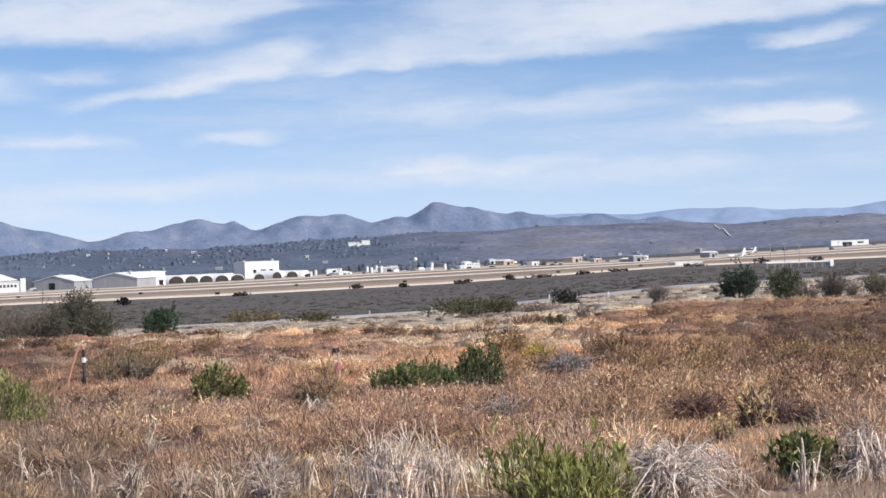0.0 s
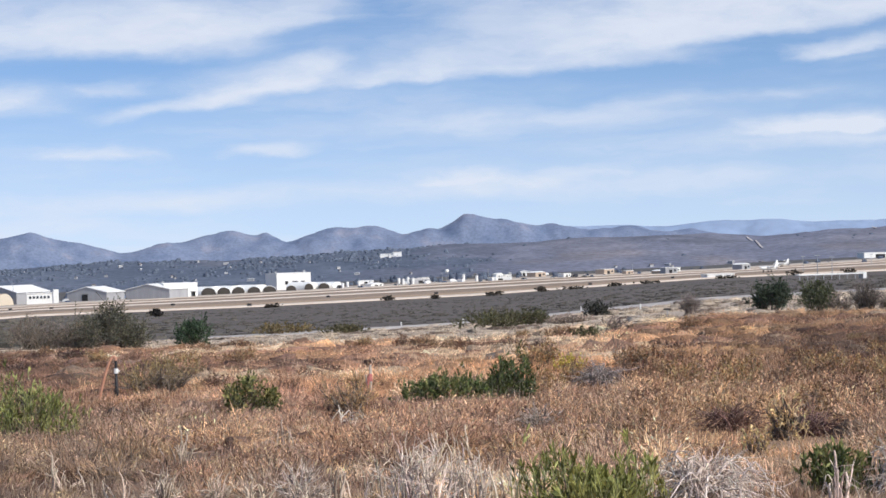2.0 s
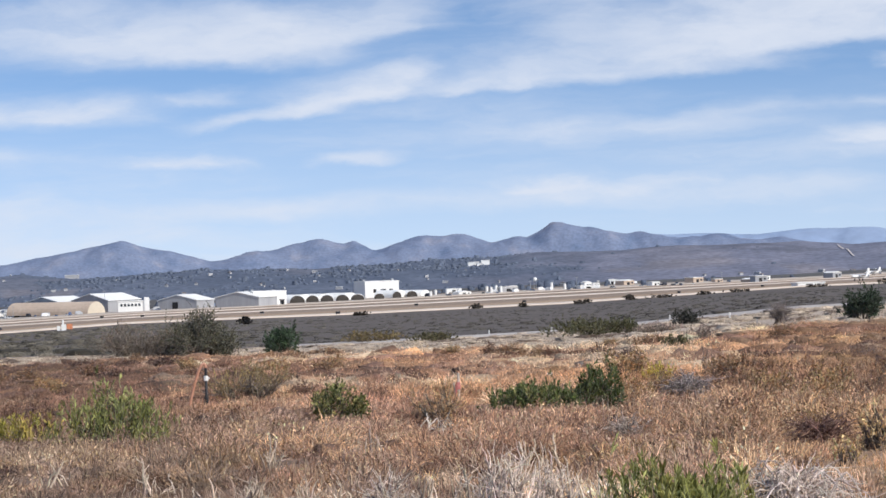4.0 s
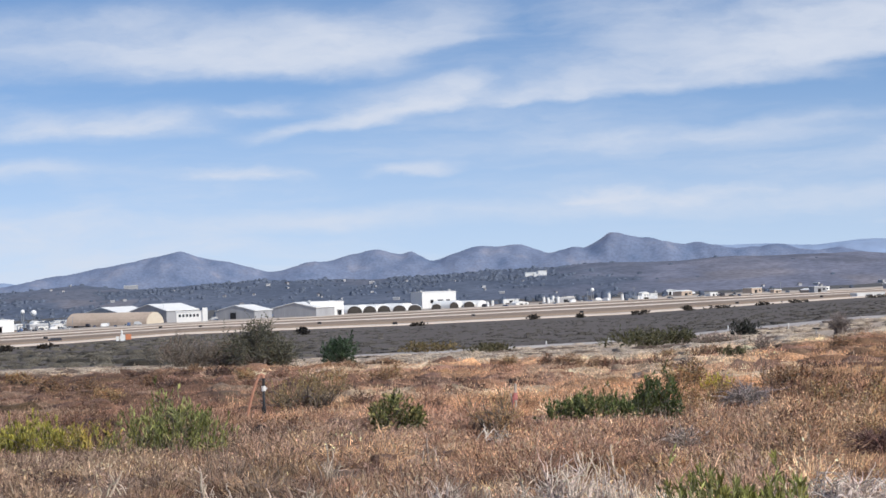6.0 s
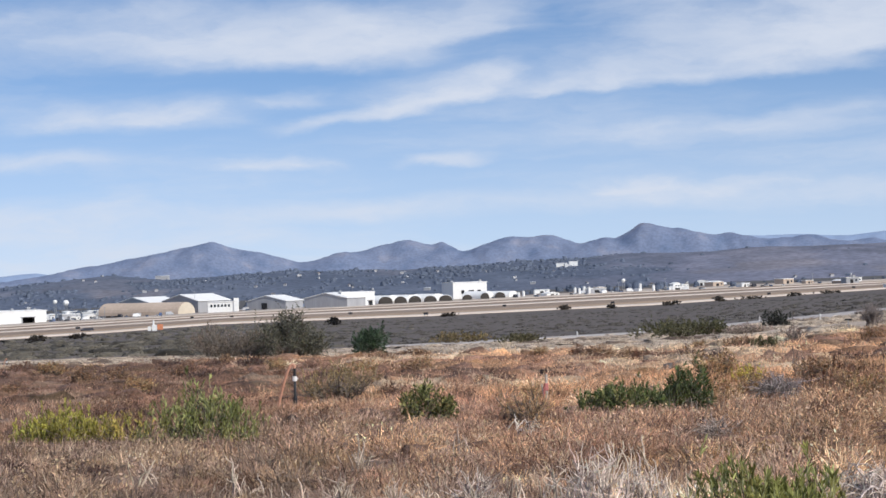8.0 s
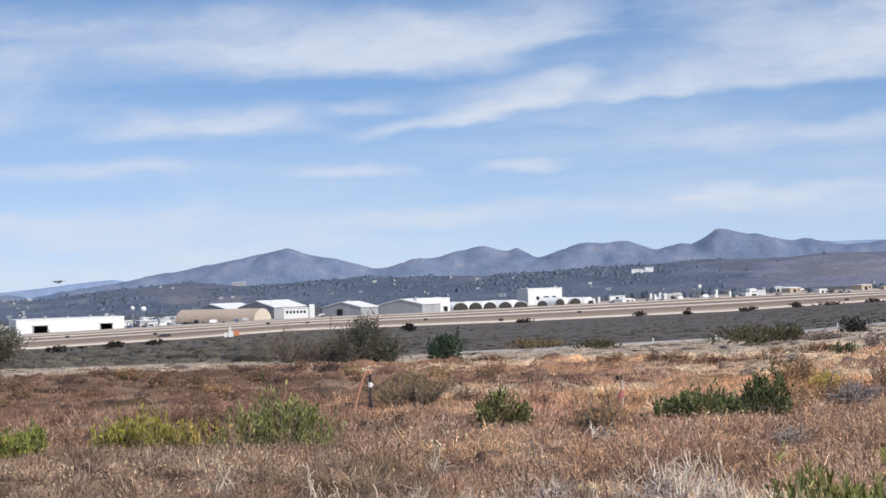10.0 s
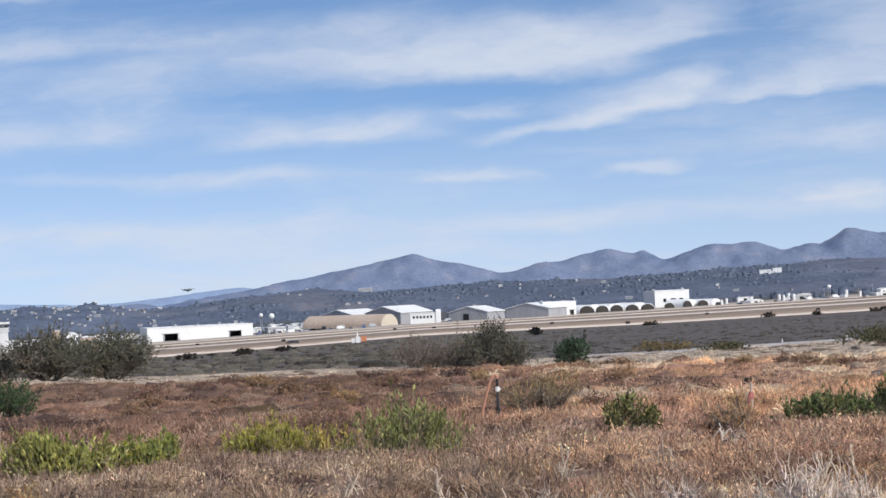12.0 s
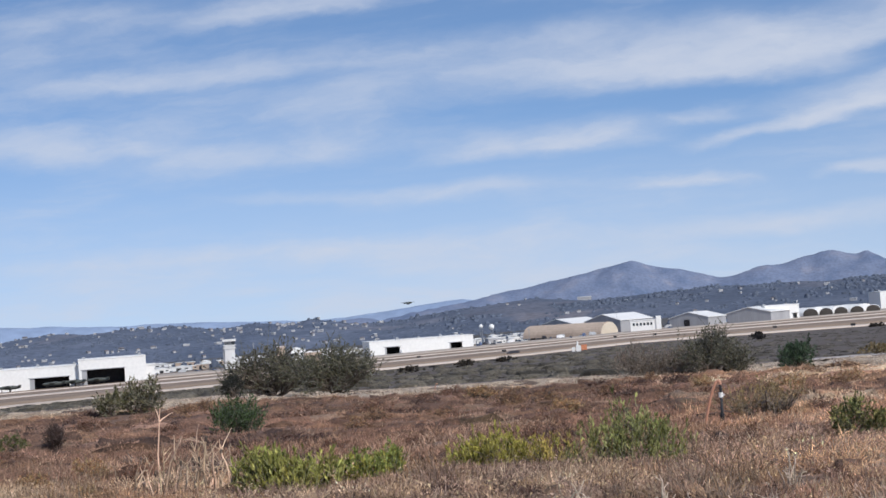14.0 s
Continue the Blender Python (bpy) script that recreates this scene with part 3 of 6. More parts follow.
def flat_hangar(az, d, w, h, depth, doors, label, wall=None, annex=0.0, roof_units=0, yaw=YAW):
    """A long flat-roofed hangar with openings in its front."""
    wall = wall or M_WHITE
    root = thing("hangar", at(az, d, -0.4), label, "hangar", yaw)
    for bay in wall_with_doors(w, h, 0, 0.6, doors):
        part("front_wall", bay, wall, root)
    part("side_wall", boxes((-w / 2, -w / 2 + 0.5, 0.6, depth, 0, h)), wall, root)
    part("side_wall", boxes((w / 2 - 0.5, w / 2, 0.6, depth, 0, h)), wall, root)
    part("back_wall", boxes((-w / 2 + 0.5, w / 2 - 0.5, depth - 0.5, depth, 0, h)), M_GREYWALL, root)
    part("roof", boxes((-w / 2 - 0.3, w / 2 + 0.3, -0.3, depth + 0.3, h, h + 0.7)), M_WHITE, root)
    for a, c, top in doors:
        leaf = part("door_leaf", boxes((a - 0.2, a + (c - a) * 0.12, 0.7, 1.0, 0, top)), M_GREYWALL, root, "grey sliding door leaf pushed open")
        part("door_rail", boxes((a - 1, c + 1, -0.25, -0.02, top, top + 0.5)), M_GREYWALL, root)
        # near-black sheet added behind the opening, so that the inside reads as shaded
        part("shade_backing", boxes((a - 1, c + 1, 14, 14.4, 0, h - 0.1)), M_DARK, root)
    if annex:
        side = part("annex", boxes((w / 2, w / 2 + annex, 2, depth * 0.6, 0, h * 0.62)), wall, root)
        part("annex_roof", boxes((w / 2, w / 2 + annex + 1.5, 1.5, depth * 0.6, h * 0.62, h * 0.66)), M_WHITE, side)
    for i in range(roof_units):
        x = -w * 0.42 + w * 0.84 * i / max(1, roof_units - 1)
        unit_box = part("roof_unit", boxes((x - 1.2, x + 1.2, depth * 0.3, depth * 0.3 + 2.4, h + 0.7, h + 1.9 + 0.5 * (i % 2))), M_STEEL, root)
        part("vent_cap", boxes((x - 0.5, x + 0.5, depth * 0.3 + 0.6, depth * 0.3 + 1.6, h + 1.9 + 0.5 * (i % 2), h + 2.3 + 0.5 * (i % 2))), M_STEEL, unit_box)
    return root


def arc(w, h, n=14, low=0.0):
    return [(-w / 2, 0)] + [(-w / 2 * math.cos(math.pi * i / n), low + (h - low) * math.sin(math.pi * i / n) ** 0.85) for i in range(n + 1)] + [(w / 2, 0)]


def barrel(az, d, w, h, depth, roof_mat, end_mat, label, yaw, low=0.0, door=0.0, name="hangar"):
    """A hangar with a round roof; its end wall faces along -y before it is turned."""
    root = thing(name, at(az, d, -0.4), label, "hangar", yaw)
    skin = arc(w, h, 14, low)
    inner = [(x * 0.985, z - 0.35 if z > 0.4 else z) for x, z in skin]
    part("roof", prism(skin + inner[::-1], 0.5, depth), roof_mat, root)
    part("end_wall", prism(inner, 0.0, 0.45), end_mat, root)
    part("end_wall", prism(inner, depth - 0.5, depth - 0.05), end_mat, root)
    if door:
        part("door", boxes((-door / 2, door / 2, -0.25, -0.02, 0, h * 0.5)), M_GREYWALL, root, "closed grey hangar door")
        part("door_frame", boxes((-door / 2 - 0.4, door / 2 + 0.4, -0.35, -0.26, h * 0.5, h * 0.5 + 0.5)), M_STEEL, root)
    return root


def gabled(az, d, w, h, eave, depth, end_mat, label, yaw, door=None):
    """A hangar with a low pitched roof; its gable faces along -y before it is turned."""
    root = thing("hangar", at(az, d, -0.4), label, "hangar", yaw)
    part("gable_wall", prism([(-w / 2, 0), (-w / 2, eave), (0, h), (w / 2, eave), (w / 2, 0)], 0, 0.5), end_mat, root)
    part("gable_wall", prism([(-w / 2, 0), (-w / 2, eave), (0, h), (w / 2, eave), (w / 2, 0)], depth - 0.5, depth), end_mat, root)
    part("side_wall", boxes((-w / 2, -w / 2 + 0.4, 0.5, depth - 0.5, 0, eave)), end_mat, root)
    part("side_wall", boxes((w / 2 - 0.4, w / 2, 0.5, depth - 0.5, 0, eave)), end_mat, root)
    for s in (-1, 1):
        part("roof", prism([(s * (w / 2 + 0.8), eave - 0.2), (0, h + 0.1), (0, h + 0.6), (s * (w / 2 + 0.8), eave + 0.35)], -0.6, depth + 0.6), M_WHITE, root)
    if door:
        # no opening here: a solid slab whose near-black colour is the doorway's shade
        part("door", boxes((door[0], door[1], -0.3, -0.02, 0, door[2])), M_DARK, root, "near-black slab for a shaded open hangar doorway")
    return root


# hangar line, west to east
flat_hangar(-31.45, 1385, 62, 15.4, 45, [(-6, 22, 8.2)], "white flat-roofed hangar with dark open door", roof_units=3)
flat_hangar(-29.25, 1378, 48, 18.0, 45, [(-22, 8.5, 10.8)], "tall white hangar with wide dark open door", annex=6, roof_units=2)
flat_hangar(-19.89, 1598, 90, 11.2, 40, [(-32, -19, 6.2), (24, 35, 6.2)], "long low white hangar with two open doors", roof_units=5)
block = flat_hangar(-5.53, 1766, 35, 15.6, 26, [(0, 5, 5)], "square white block hangar with small dark openings", roof_units=2)
for x0, x1 in ((-9, -6), (-1.5, 4), (7.5, 11)):
    part("window", boxes((x0, x1, -0.2, -0.02, 5.4, 8.6)), M_DARK, block)
barrel(-14.15, 1650, 26, 11.0, 86, M_TAN, M_TAN_SUNLIT, "long tan fabric barrel-roofed hangar with sunlit cream end", 69)
gabled(-15.75, 1790, 44, 16.2, 11.5, 40, M_GREYWALL, "grey hangar with white low-pitched roof", -32)
gabled(-14.35, 1690, 46, 17.2, 11.5, 40, M_GREYWALL, "large hangar with white roof and grey end wall", -32)
gabled(-11.75, 1650, 42, 12.6, 8.0, 26, M_GREYWALL, "grey gabled hangar with pale roof", -25, (-5, 1, 6.5))
gabled(-9.95, 1580, 44, 12.6, 8.4, 36, M_GREYWALL, "large grey gabled hangar with white roof", -25)
flat_hangar(-8.95, 1588, 30, 12.0, 26, [(17 - 8, 20 - 7, 5)], "white metal workshop beside the big hangar", roof_units=1)

annex = thing("office_building", at(-13.05, 1612, -0.4), "two-storey white office with dark window band", "building", 12)
part("wall", boxes((-13, 13, 0, 12, 0, 9.4)), M_WHITE, annex)
part("roof", boxes((-13.5, 13.5, -0.5, 12.5, 9.4, 10)), M_WHITE, annex)
part("stair_tower", boxes((9, 13.3, -1.2, 3, 0, 12.5)), M_WHITE, annex)
for i in range(6):
    part("window", boxes((-11 + i * 3.0, -9.2 + i * 3.0, -0.15, -0.02, 5.2, 7.4)), M_GLASS, annex)

# round-roofed aircraft shelters in a row
for i, (az, d, w, h) in enumerate([(-8.12, 1640, 13, 7.4), (-7.66, 1640, 11.5, 7.0), (-7.22, 1640, 11.5, 6.8), (-6.75, 1640, 11.5, 6.4), (-6.28, 1640, 12, 6.2), (-5.62, 1650, 9, 5.8), (-5.08, 1665, 8, 6.6), (-4.62, 1690, 10, 6.2)]):
    s = barrel(az, d, w, h, 20, M_WHITE, M_SHED, "low white round-roofed shelter with brown end", 6, low=1.5, name="aircraft_shelter")
    tagged(s, group="aircraft shelters", category="shelter")
for az, d, w, h in [(-7.9, 1700, 24, 7.6), (-7.25, 1705, 24, 7.4), (-6.5, 1710, 24, 7.2), (-4.95, 1700, 16, 7.4), (-4.2, 1705, 16, 6.4)]:
    s = barrel(az, d, w, h, 24, M_WHITE, M_WHITE, "white fabric maintenance tent", 60, low=2, name="maintenance_tent")
    tagged(s, group="maintenance tents", category="tent")

# control tower
tower = thing("control_tower", at(-25.72, 1546, -0.5), "tall white concrete control tower with windowed cab", "control tower", 4)
part("shaft", prism([(-3.6, 0), (-3.0, 20), (3.0, 20), (3.4, 0)], -3.2, 3.2), M_WHITE, tower)
part("collar", boxes((-3.9, 3.9, -3.9, 3.9, 17.6, 19.0)), M_WHITE, tower)
part("gallery", boxes((-3.9, 3.9, -3.9, 3.9, 20, 20.8)), M_WHITE, tower)
cab = part("cab_glass", prism([(-3.2, 20.8), (-3.6, 23.6), (3.6, 23.6), (3.2, 20.8)], -3.4, 3.4), M_GLASS, tower, "dark tinted cab windows")
for x in (-2.6, -0.9, 0.9, 2.6):
    part("mullion", boxes((x - 0.12, x + 0.12, -3.55, -3.42, 20.8, 23.6)), M_WHITE, cab)
part("cab_roof", boxes((-4.2, 4.2, -4.2, 4.2, 23.6, 25.4)), M_WHITE, tower)
# added grey block, its colour standing in for the shaded left face
part("shaded_side", boxes((-5.4, -3.2, -2, 3, 0, 19.5)), M_GREYWALL, tower)
mast = thing("radio_mast", at(-25.0, 1560, -0.3), "thin grey lattice radio mast", "mast", 0)
part("pole", rod(0, 0, 0, 21, 0.5, 0.25), M_STEEL, mast)
for z in (8, 14, 19):
    part("crossbar", boxes((-1.3, 1.3, -0.1, 0.1, z, z + 0.25)), M_STEEL, mast)

# domes, silos, masts
for az, d, r, hgt, label in [(-17.73, 1900, 3.0, 16, "white radar ball on a steel trestle"), (-18.05, 1905, 2.2, 17, "small white water tank on a trestle"), (-0.85, 1710, 1.8, 12, "white ball beacon on a pole")]:
    root = thing("radar_ball", at(az, d, -0.3), label, "radar ball", 0)
    for x, y in ((-1.5, -1.5), (1.5, -1.5), (1.5, 1.5), (-1.5, 1.5)):
        part("leg", boxes((x * 0.6 - 0.15, x * 0.6 + 0.15, y * 0.6 - 0.15, y * 0.6 + 0.15, 0, hgt - r)), M_STEEL, root)
    bm = bmesh.new()
    bmesh.ops.create_icosphere(bm, subdivisions=2, radius=r, matrix=Matrix.Translation((0, 0, hgt - r * 0.6)))
    part("ball", bm, M_WHITE, root, smooth=True)
    part("platform", boxes((-1.8, 1.8, -1.8, 1.8, hgt - r * 1.7, hgt - r * 1.5)), M_STEEL, root)
for i, (az, hgt) in enumerate([(-2.33, 8.4), (-2.2, 7.2), (-2.05, 8.8), (-1.9, 8.0), (-3.2, 6.5), (-3.9, 7.0), (-4.05, 6.0), (-3.55, 7.5), (-0.35, 9), (0.05, 7)]):
    root = thing("storage_silo", at(az, 1690 + 12 * (i % 3), -0.3), "white upright storage silo on the airfield", "silo", 0, "storage silos")
    hgt *= 0.78
    part("body", rod(0, 0, 0, hgt, 1.25, sides=12), M_WHITE, root, smooth=False)
    part("cap", rod(0, 0, hgt, hgt + 0.9, 1.25, 0.3, 12), M_STEEL, root)
for az, d, hgt in [(0.41, 1650, 11), (10.32, 880, 9.5), (10.75, 890, 8.5), (-1.0, 1720, 9), (9.9, 1200, 10), (4.8, 1900, 9), (-16.6, 1650, 10), (-13.9, 1680, 19), (11.9, 1500, 9)]:
    root = thing("lamp_mast", at(az, d, -0.3), "thin grey lamp mast beside the airfield", "mast", 10, "lamp masts")
    part("pole", rod(0, 0, 0, hgt, 0.24, 0.14, 6), M_STEEL, root)
    part("lamp_bar", boxes((-1.2, 1.2, -0.15, 0.15, hgt, hgt + 0.35)), M_STEEL, root)


# sheds, vehicles and containers along the apron
def shed(az, d, w, h, depth, mat, label, yaw=YAW, ridge=0.0):
    root = thing("storage_building", at(az, d, -0.3), label, "building", yaw, "airfield sheds")
    part("wall", boxes((-w / 2, w / 2, 0, depth, 0, h)), mat, root)
    if ridge:
        part("roof", prism([(-w / 2 - 0.4, h), (0, h + ridge), (w / 2 + 0.4, h)], -0.4, depth + 0.4), M_WHITE, root)
    else:
        part("roof", boxes((-w / 2 - 0.3, w / 2 + 0.3, -0.3, depth + 0.3, h, h + 0.35)), M_WHITE, root)
    part("door", boxes((-w * 0.2, w * 0.05, -0.12, -0.02, 0, h * 0.7)), M_DARK, root)
    part("window", boxes((w * 0.2, w * 0.36, -0.12, -0.02, h * 0.4, h * 0.72)), M_GLASS, root)
    return root


shed(-24.17, 1640, 6.5, 15, 8, M_TAN, "narrow tan block building behind shrubs")
shed(-23.2, 1560, 14, 8.4, 12, M_TAN, "tan two-storey airfield building behind shrubs")
shed(-21.95, 1640, 17, 6.8, 12, M_WHITE, "low white airfield building")
shed(-23.7, 1740, 16, 10, 12, M_WHITE, "white building with low pitched roof", ridge=2.5)
shed(-1.53, 1750, 8, 5.4, 8, M_TAN, "small tan block building on the apron")
shed(12.25, 2300, 52, 6.2, 16, M_WHITE, "long white shed beneath the bare hills", 20)
shed(7.45, 1075, 17, 1.9, 8, M_WHITE, "low white flat-roofed shelter beside the runway", 20)
rnd = random.Random(7)
for i in range(120):
    az = rnd.choice([rnd.uniform(-28, -20.5), rnd.uniform(-33, -20.5), rnd.uniform(-18.6, -16.2), rnd.uniform(-4.4, 8.5), rnd.uniform(-28, -21)])
    d = 1660 + rnd.uniform(0, 330)
    w, hgt = rnd.uniform(6, 20), rnd.uniform(2.6, 5.5)
    m = rnd.choice([M_WHITE, M_WHITE, M_TAN, M_GREYWALL])
    shed(az, d, w, hgt, rnd.uniform(6, 12), m, {M_WHITE: "low white airfield shed", M_TAN: "low tan airfield shed", M_GREYWALL: "low grey metal airfield shed"}[m], YAW + rnd.uniform(-25, 25), rnd.choice([0, 0, 1.2]))

roof = thing("open_canopy", at(10.76, 590, -0.2), "long low white canopy roof on thin posts", "canopy", 12)
part("roof", boxes((-11, 11, 0, 3.2, 1.75, 2.1)), M_WHITE, roof)
part("end_block", boxes((10, 11.2, -0.1, 3.3, 0, 2.3)), M_WHITE, roof)
for i in range(9):
    part("post", boxes((-10.8 + i * 2.6, -10.6 + i * 2.6, 0.1, 0.3, 0, 1.75)), M_STEEL, roof)

M_CARS = [material("car_paint_" + n, [c, tuple(v * 1.1 for v in c)], 0.6, 0.35) for n, c in (("white", (0.75, 0.75, 0.74)), ("dark", (0.05, 0.05, 0.06)), ("silver", (0.42, 0.43, 0.44)), ("blue", (0.10, 0.14, 0.24)))]


def vehicle(where, paint, label, yaw, long=4.6, tall=1.5, van=False):
    root = thing("parked_truck" if van else "parked_car", where, label, "truck" if van else "car", yaw, "parked vehicles")
    part("body", boxes((-long / 2, long / 2, -0.9, 0.9, 0.35, tall * 0.62), bevel=0.08), paint, root)
    part("cabin", prism([(-long * 0.36, tall * 0.62), (-long * 0.25, tall), (long * (0.45 if van else 0.2), tall), (long * (0.48 if van else 0.34), tall * 0.62)], -0.8, 0.8), paint if van else M_GLASS, root)
    for x in (-long * 0.3, long * 0.3):
        for y in (-0.85, 0.85):
            bm = bmesh.new()
            bmesh.ops.create_cone(bm, cap_ends=True, segments=10, radius1=0.36, radius2=0.36, depth=0.25, matrix=Matrix.Translation((x, y, 0.36)) @ Matrix.Rotation(radians(90), 4, "X"))
            tyre = part("wheel", bm, M_DARK, root)
            part("hub", boxes((x - 0.14, x + 0.14, y * 1.16 - 0.02, y * 1.16 + 0.02, 0.22, 0.5)), M_STEEL, tyre)
    return root


car_master = {}
for i in range(110):
    az = rnd.choice([rnd.uniform(-33, -20), rnd.uniform(-18.4, -14.5), rnd.uniform(-14, -9), rnd.uniform(-4.5, 4)])
    key = (rnd.randrange(4), rnd.random() < 0.3)
    m = Matrix.Translation(at(az, 1570 + rnd.uniform(0, 90) + (60 if az > -14 else 0), 0.35)) @ Matrix.Rotation(radians(rnd.uniform(0, 360)), 4, "Z")
    if key not in car_master:
        shade = ("white", "black", "silver", "dark blue")[key[0]]
        car_master[key] = vehicle(m.translation, M_CARS[key[0]], f"{shade} {'van' if key[1] else 'car'} parked on the airfield apron", 40, 6.5 if key[1] else 4.6, 2.9 if key[1] else 1.5, key[1])
        car_master[key].matrix_world = m
    else:
        copy_thing(car_master[key], m)
vehicle(at(-17.13, 926, 0.1), M_CARS[1], "dark flatbed truck beside the taxiway", 20, 6.5, 1.7, True)
vehicle(at(0.62, 1890, 0.3), M_CARS[0], "white box truck on the apron", 20, 8, 3.0, True)
vehicle(at(2.14, 1980, 0.3), M_CARS[0], "white box truck on the apron", 30, 8, 2.6, True)

# instrument shelter beside the taxiway
hut = thing("antenna_shelter", at(-15.13, 760, 0.0), "white and orange antenna shelter beside the taxiway", "antenna", 10)
M_ORANGE = material("orange_paint", [(0.55, 0.20, 0.10), (0.62, 0.26, 0.14)], 2, 0.6)
part("cabinet", boxes((-0.9, 0.9, -0.8, 0.8, 0, 2.4)), M_WHITE, hut)
part("mast", rod(-0.3, 0, 2.4, 4.2, 0.35, 0.3), M_WHITE, hut)
part("screen", boxes((1.2, 3.4, -0.2, 0.2, 0.4, 2.6)), M_ORANGE, hut)
part("side_cabinet", boxes((-2.6, -1.4, -0.6, 0.6, 0, 1.8)), M_WHITE, hut)
for i, (az, d) in enumerate([(-17.4, 1010), (-12.8, 1120), (-9.2, 1010), (-4.5, 1080), (-20.0, 1150), (-1.2, 1000), (3.5, 1010), (6.0, 1100), (-22.5, 1000), (-11.0, 860), (-6.9, 850), (-14.0, 1200)]):
    root = thing("runway_sign", at(az, d, 0.3), "small dark signboard on legs beside the runway", "sign", YAW, "runway signs")
    part("board", boxes((-1.1, 1.1, -0.1, 0.1, 0.5, 1.6)), M_DARK, root)
    part("leg", boxes((-0.8, -0.65, -0.06, 0.06, 0, 0.5)), M_STEEL, root)
    part("leg", boxes((0.65, 0.8, -0.06, 0.06, 0, 0.5)), M_STEEL, root)


# aircraft
def aeroplane(where, paint, yaw, label, span=30.0, long=28.0, tail=8.0, name="parked_aircraft", gear=True):
    root = thing(name, where, label, "aircraft", yaw)
    bm = bmesh.new()
    bmesh.ops.create_uvsphere(bm, u_segments=12, v_segments=10, radius=1, matrix=Matrix.Translation((0, 0, 3)) @ Matrix.Diagonal((long / 2, min(1.7, long * 0.085), min(1.7, long * 0.085), 1)))
    part("fuselage", bm, paint, root, smooth=True)
    part("wing", prism([(-1.5, 3.9), (2.2, 3.9), (1.6, 4.3), (-1.2, 4.3)], -span / 2, span / 2), paint, root)
    part("tail_fin", prism([(-long * 0.48, 3.4), (-long * 0.30, 3.6), (-long * 0.41, tail), (-long * 0.50, tail)], -0.25, 0.25), paint, root)
    part("tailplane", prism([(-long * 0.49, 4.2), (-long * 0.38, 4.2), (-long * 0.40, 4.5), (-long * 0.48, 4.5)], -span * 0.2, span * 0.2), paint, root)
    for y in (-span * 0.2, span * 0.2):
        part("engine", prism([(-1.5, 3.0), (3.2, 3.0), (3.4, 3.5), (3.0, 4.0), (-1.5, 4.0)], y - 0.6, y + 0.6), paint, root)
    if gear:
        for x, y in ((long * 0.32, 0), (-0.5, -1.5), (-0.5, 1.5)):
            part("wheel", rod(x, y, 0, 1.6, 0.35), M_DARK, root)
    return root


M_PLANEGREY = material("grey_green_aircraft_paint", [(0.07, 0.08, 0.075), (0.10, 0.11, 0.10)], 0.3, 0.6)
aeroplane(at(8.89, 1254, 0.2), M_WHITE, -150, "white twin-engined aircraft parked beside the runway", 16, 15, 8.2)
aeroplane(at(9.25, 1700, 0.2), M_WHITE, -160, "white parked aircraft with a tall tail", 16, 16, 7.5)
for az, d in [(-31.0, 1370), (-29.7, 1372), (-30.4, 1376), (-32.3, 1362)]:
    aeroplane(at(az, d, 0.2), M_PLANEGREY, 200, "grey military aircraft parked before an open hangar", 15, 17, 4.6)
a = radians(-20.22)
aeroplane(Vector((math.sin(a) * 1500, math.cos(a) * 1500, EYE - 2.6)), M_PLANEGREY, 128, "dark twin-engined aircraft flying low over the airfield", 10.5, 8, 4.4, "flying_aircraft", False)

# ---- houses and trees on the hills ----
M_ROOF = material("tile_roofs", [(0.20, 0.17, 0.165), (0.28, 0.235, 0.22)], 0.2, 0.9)
M_HOUSE = material("pale_stucco", [(0.34, 0.34, 0.35), (0.48, 0.47, 0.46)], 0.1, 0.85)


def house(where, w, h, depth, yaw, label, flat_roof=False, wall=None):
    root = thing("house", where, label, "house", yaw, "hillside houses")
    part("wall", boxes((-w / 2, w / 2, 0, depth, -3, h)), wall or M_HOUSE, root)
    if flat_roof:
        part("roof", boxes((-w / 2 - 0.4, w / 2 + 0.4, -0.4, depth + 0.4, h, h + 0.6)), M_WHITE, root)
    else:
        part("roof", prism([(-w / 2 - 0.6, h), (0, h + w * 0.16), (w / 2 + 0.6, h)], -0.6, depth + 0.6), M_ROOF, root)
    return root


masters = [house(on_slope("near_hills", -30 + i, 0.3), 5.5 + 1.1 * i, 2.2 + 0.4 * (i % 3), 5, -30 + 25 * i, t, i > 2) for i, t in enumerate(["pale stucco house with brown tiled roof", "pale two-storey house on the hillside", "wide pale stucco house among trees", "flat-roofed white hillside building", "long white hillside building"])]
for i in range(210):
    zone = rnd.random()
    if zone < 0.80:
        az, k = rnd.uniform(-34, -21), rnd.choice([rnd.uniform(0.05, 0.3), rnd.gauss(0.62, 0.06), rnd.gauss(0.45, 0.08)])
    elif zone < 0.93:
        az, k = rnd.uniform(-20, -1.5), rnd.uniform(0.1, 0.68)
    else:
        az, k = rnd.uniform(-1, 13), rnd.uniform(0.03, 0.12)
    copy_thing(rnd.choice(masters), Matrix.Translation(on_slope("near_hills", az, min(max(k, 0.03), 0.70)) + Vector((0, 0, 1))) @ Matrix.Rotation(radians(rnd.uniform(-60, 60)), 4, "Z") @ Matrix.Scale(rnd.uniform(0.35, 0.9), 4))
M_DIRT = material("pale_dirt", [(0.48, 0.44, 0.41), (0.55, 0.50, 0.47)], 0.05, 0.95)
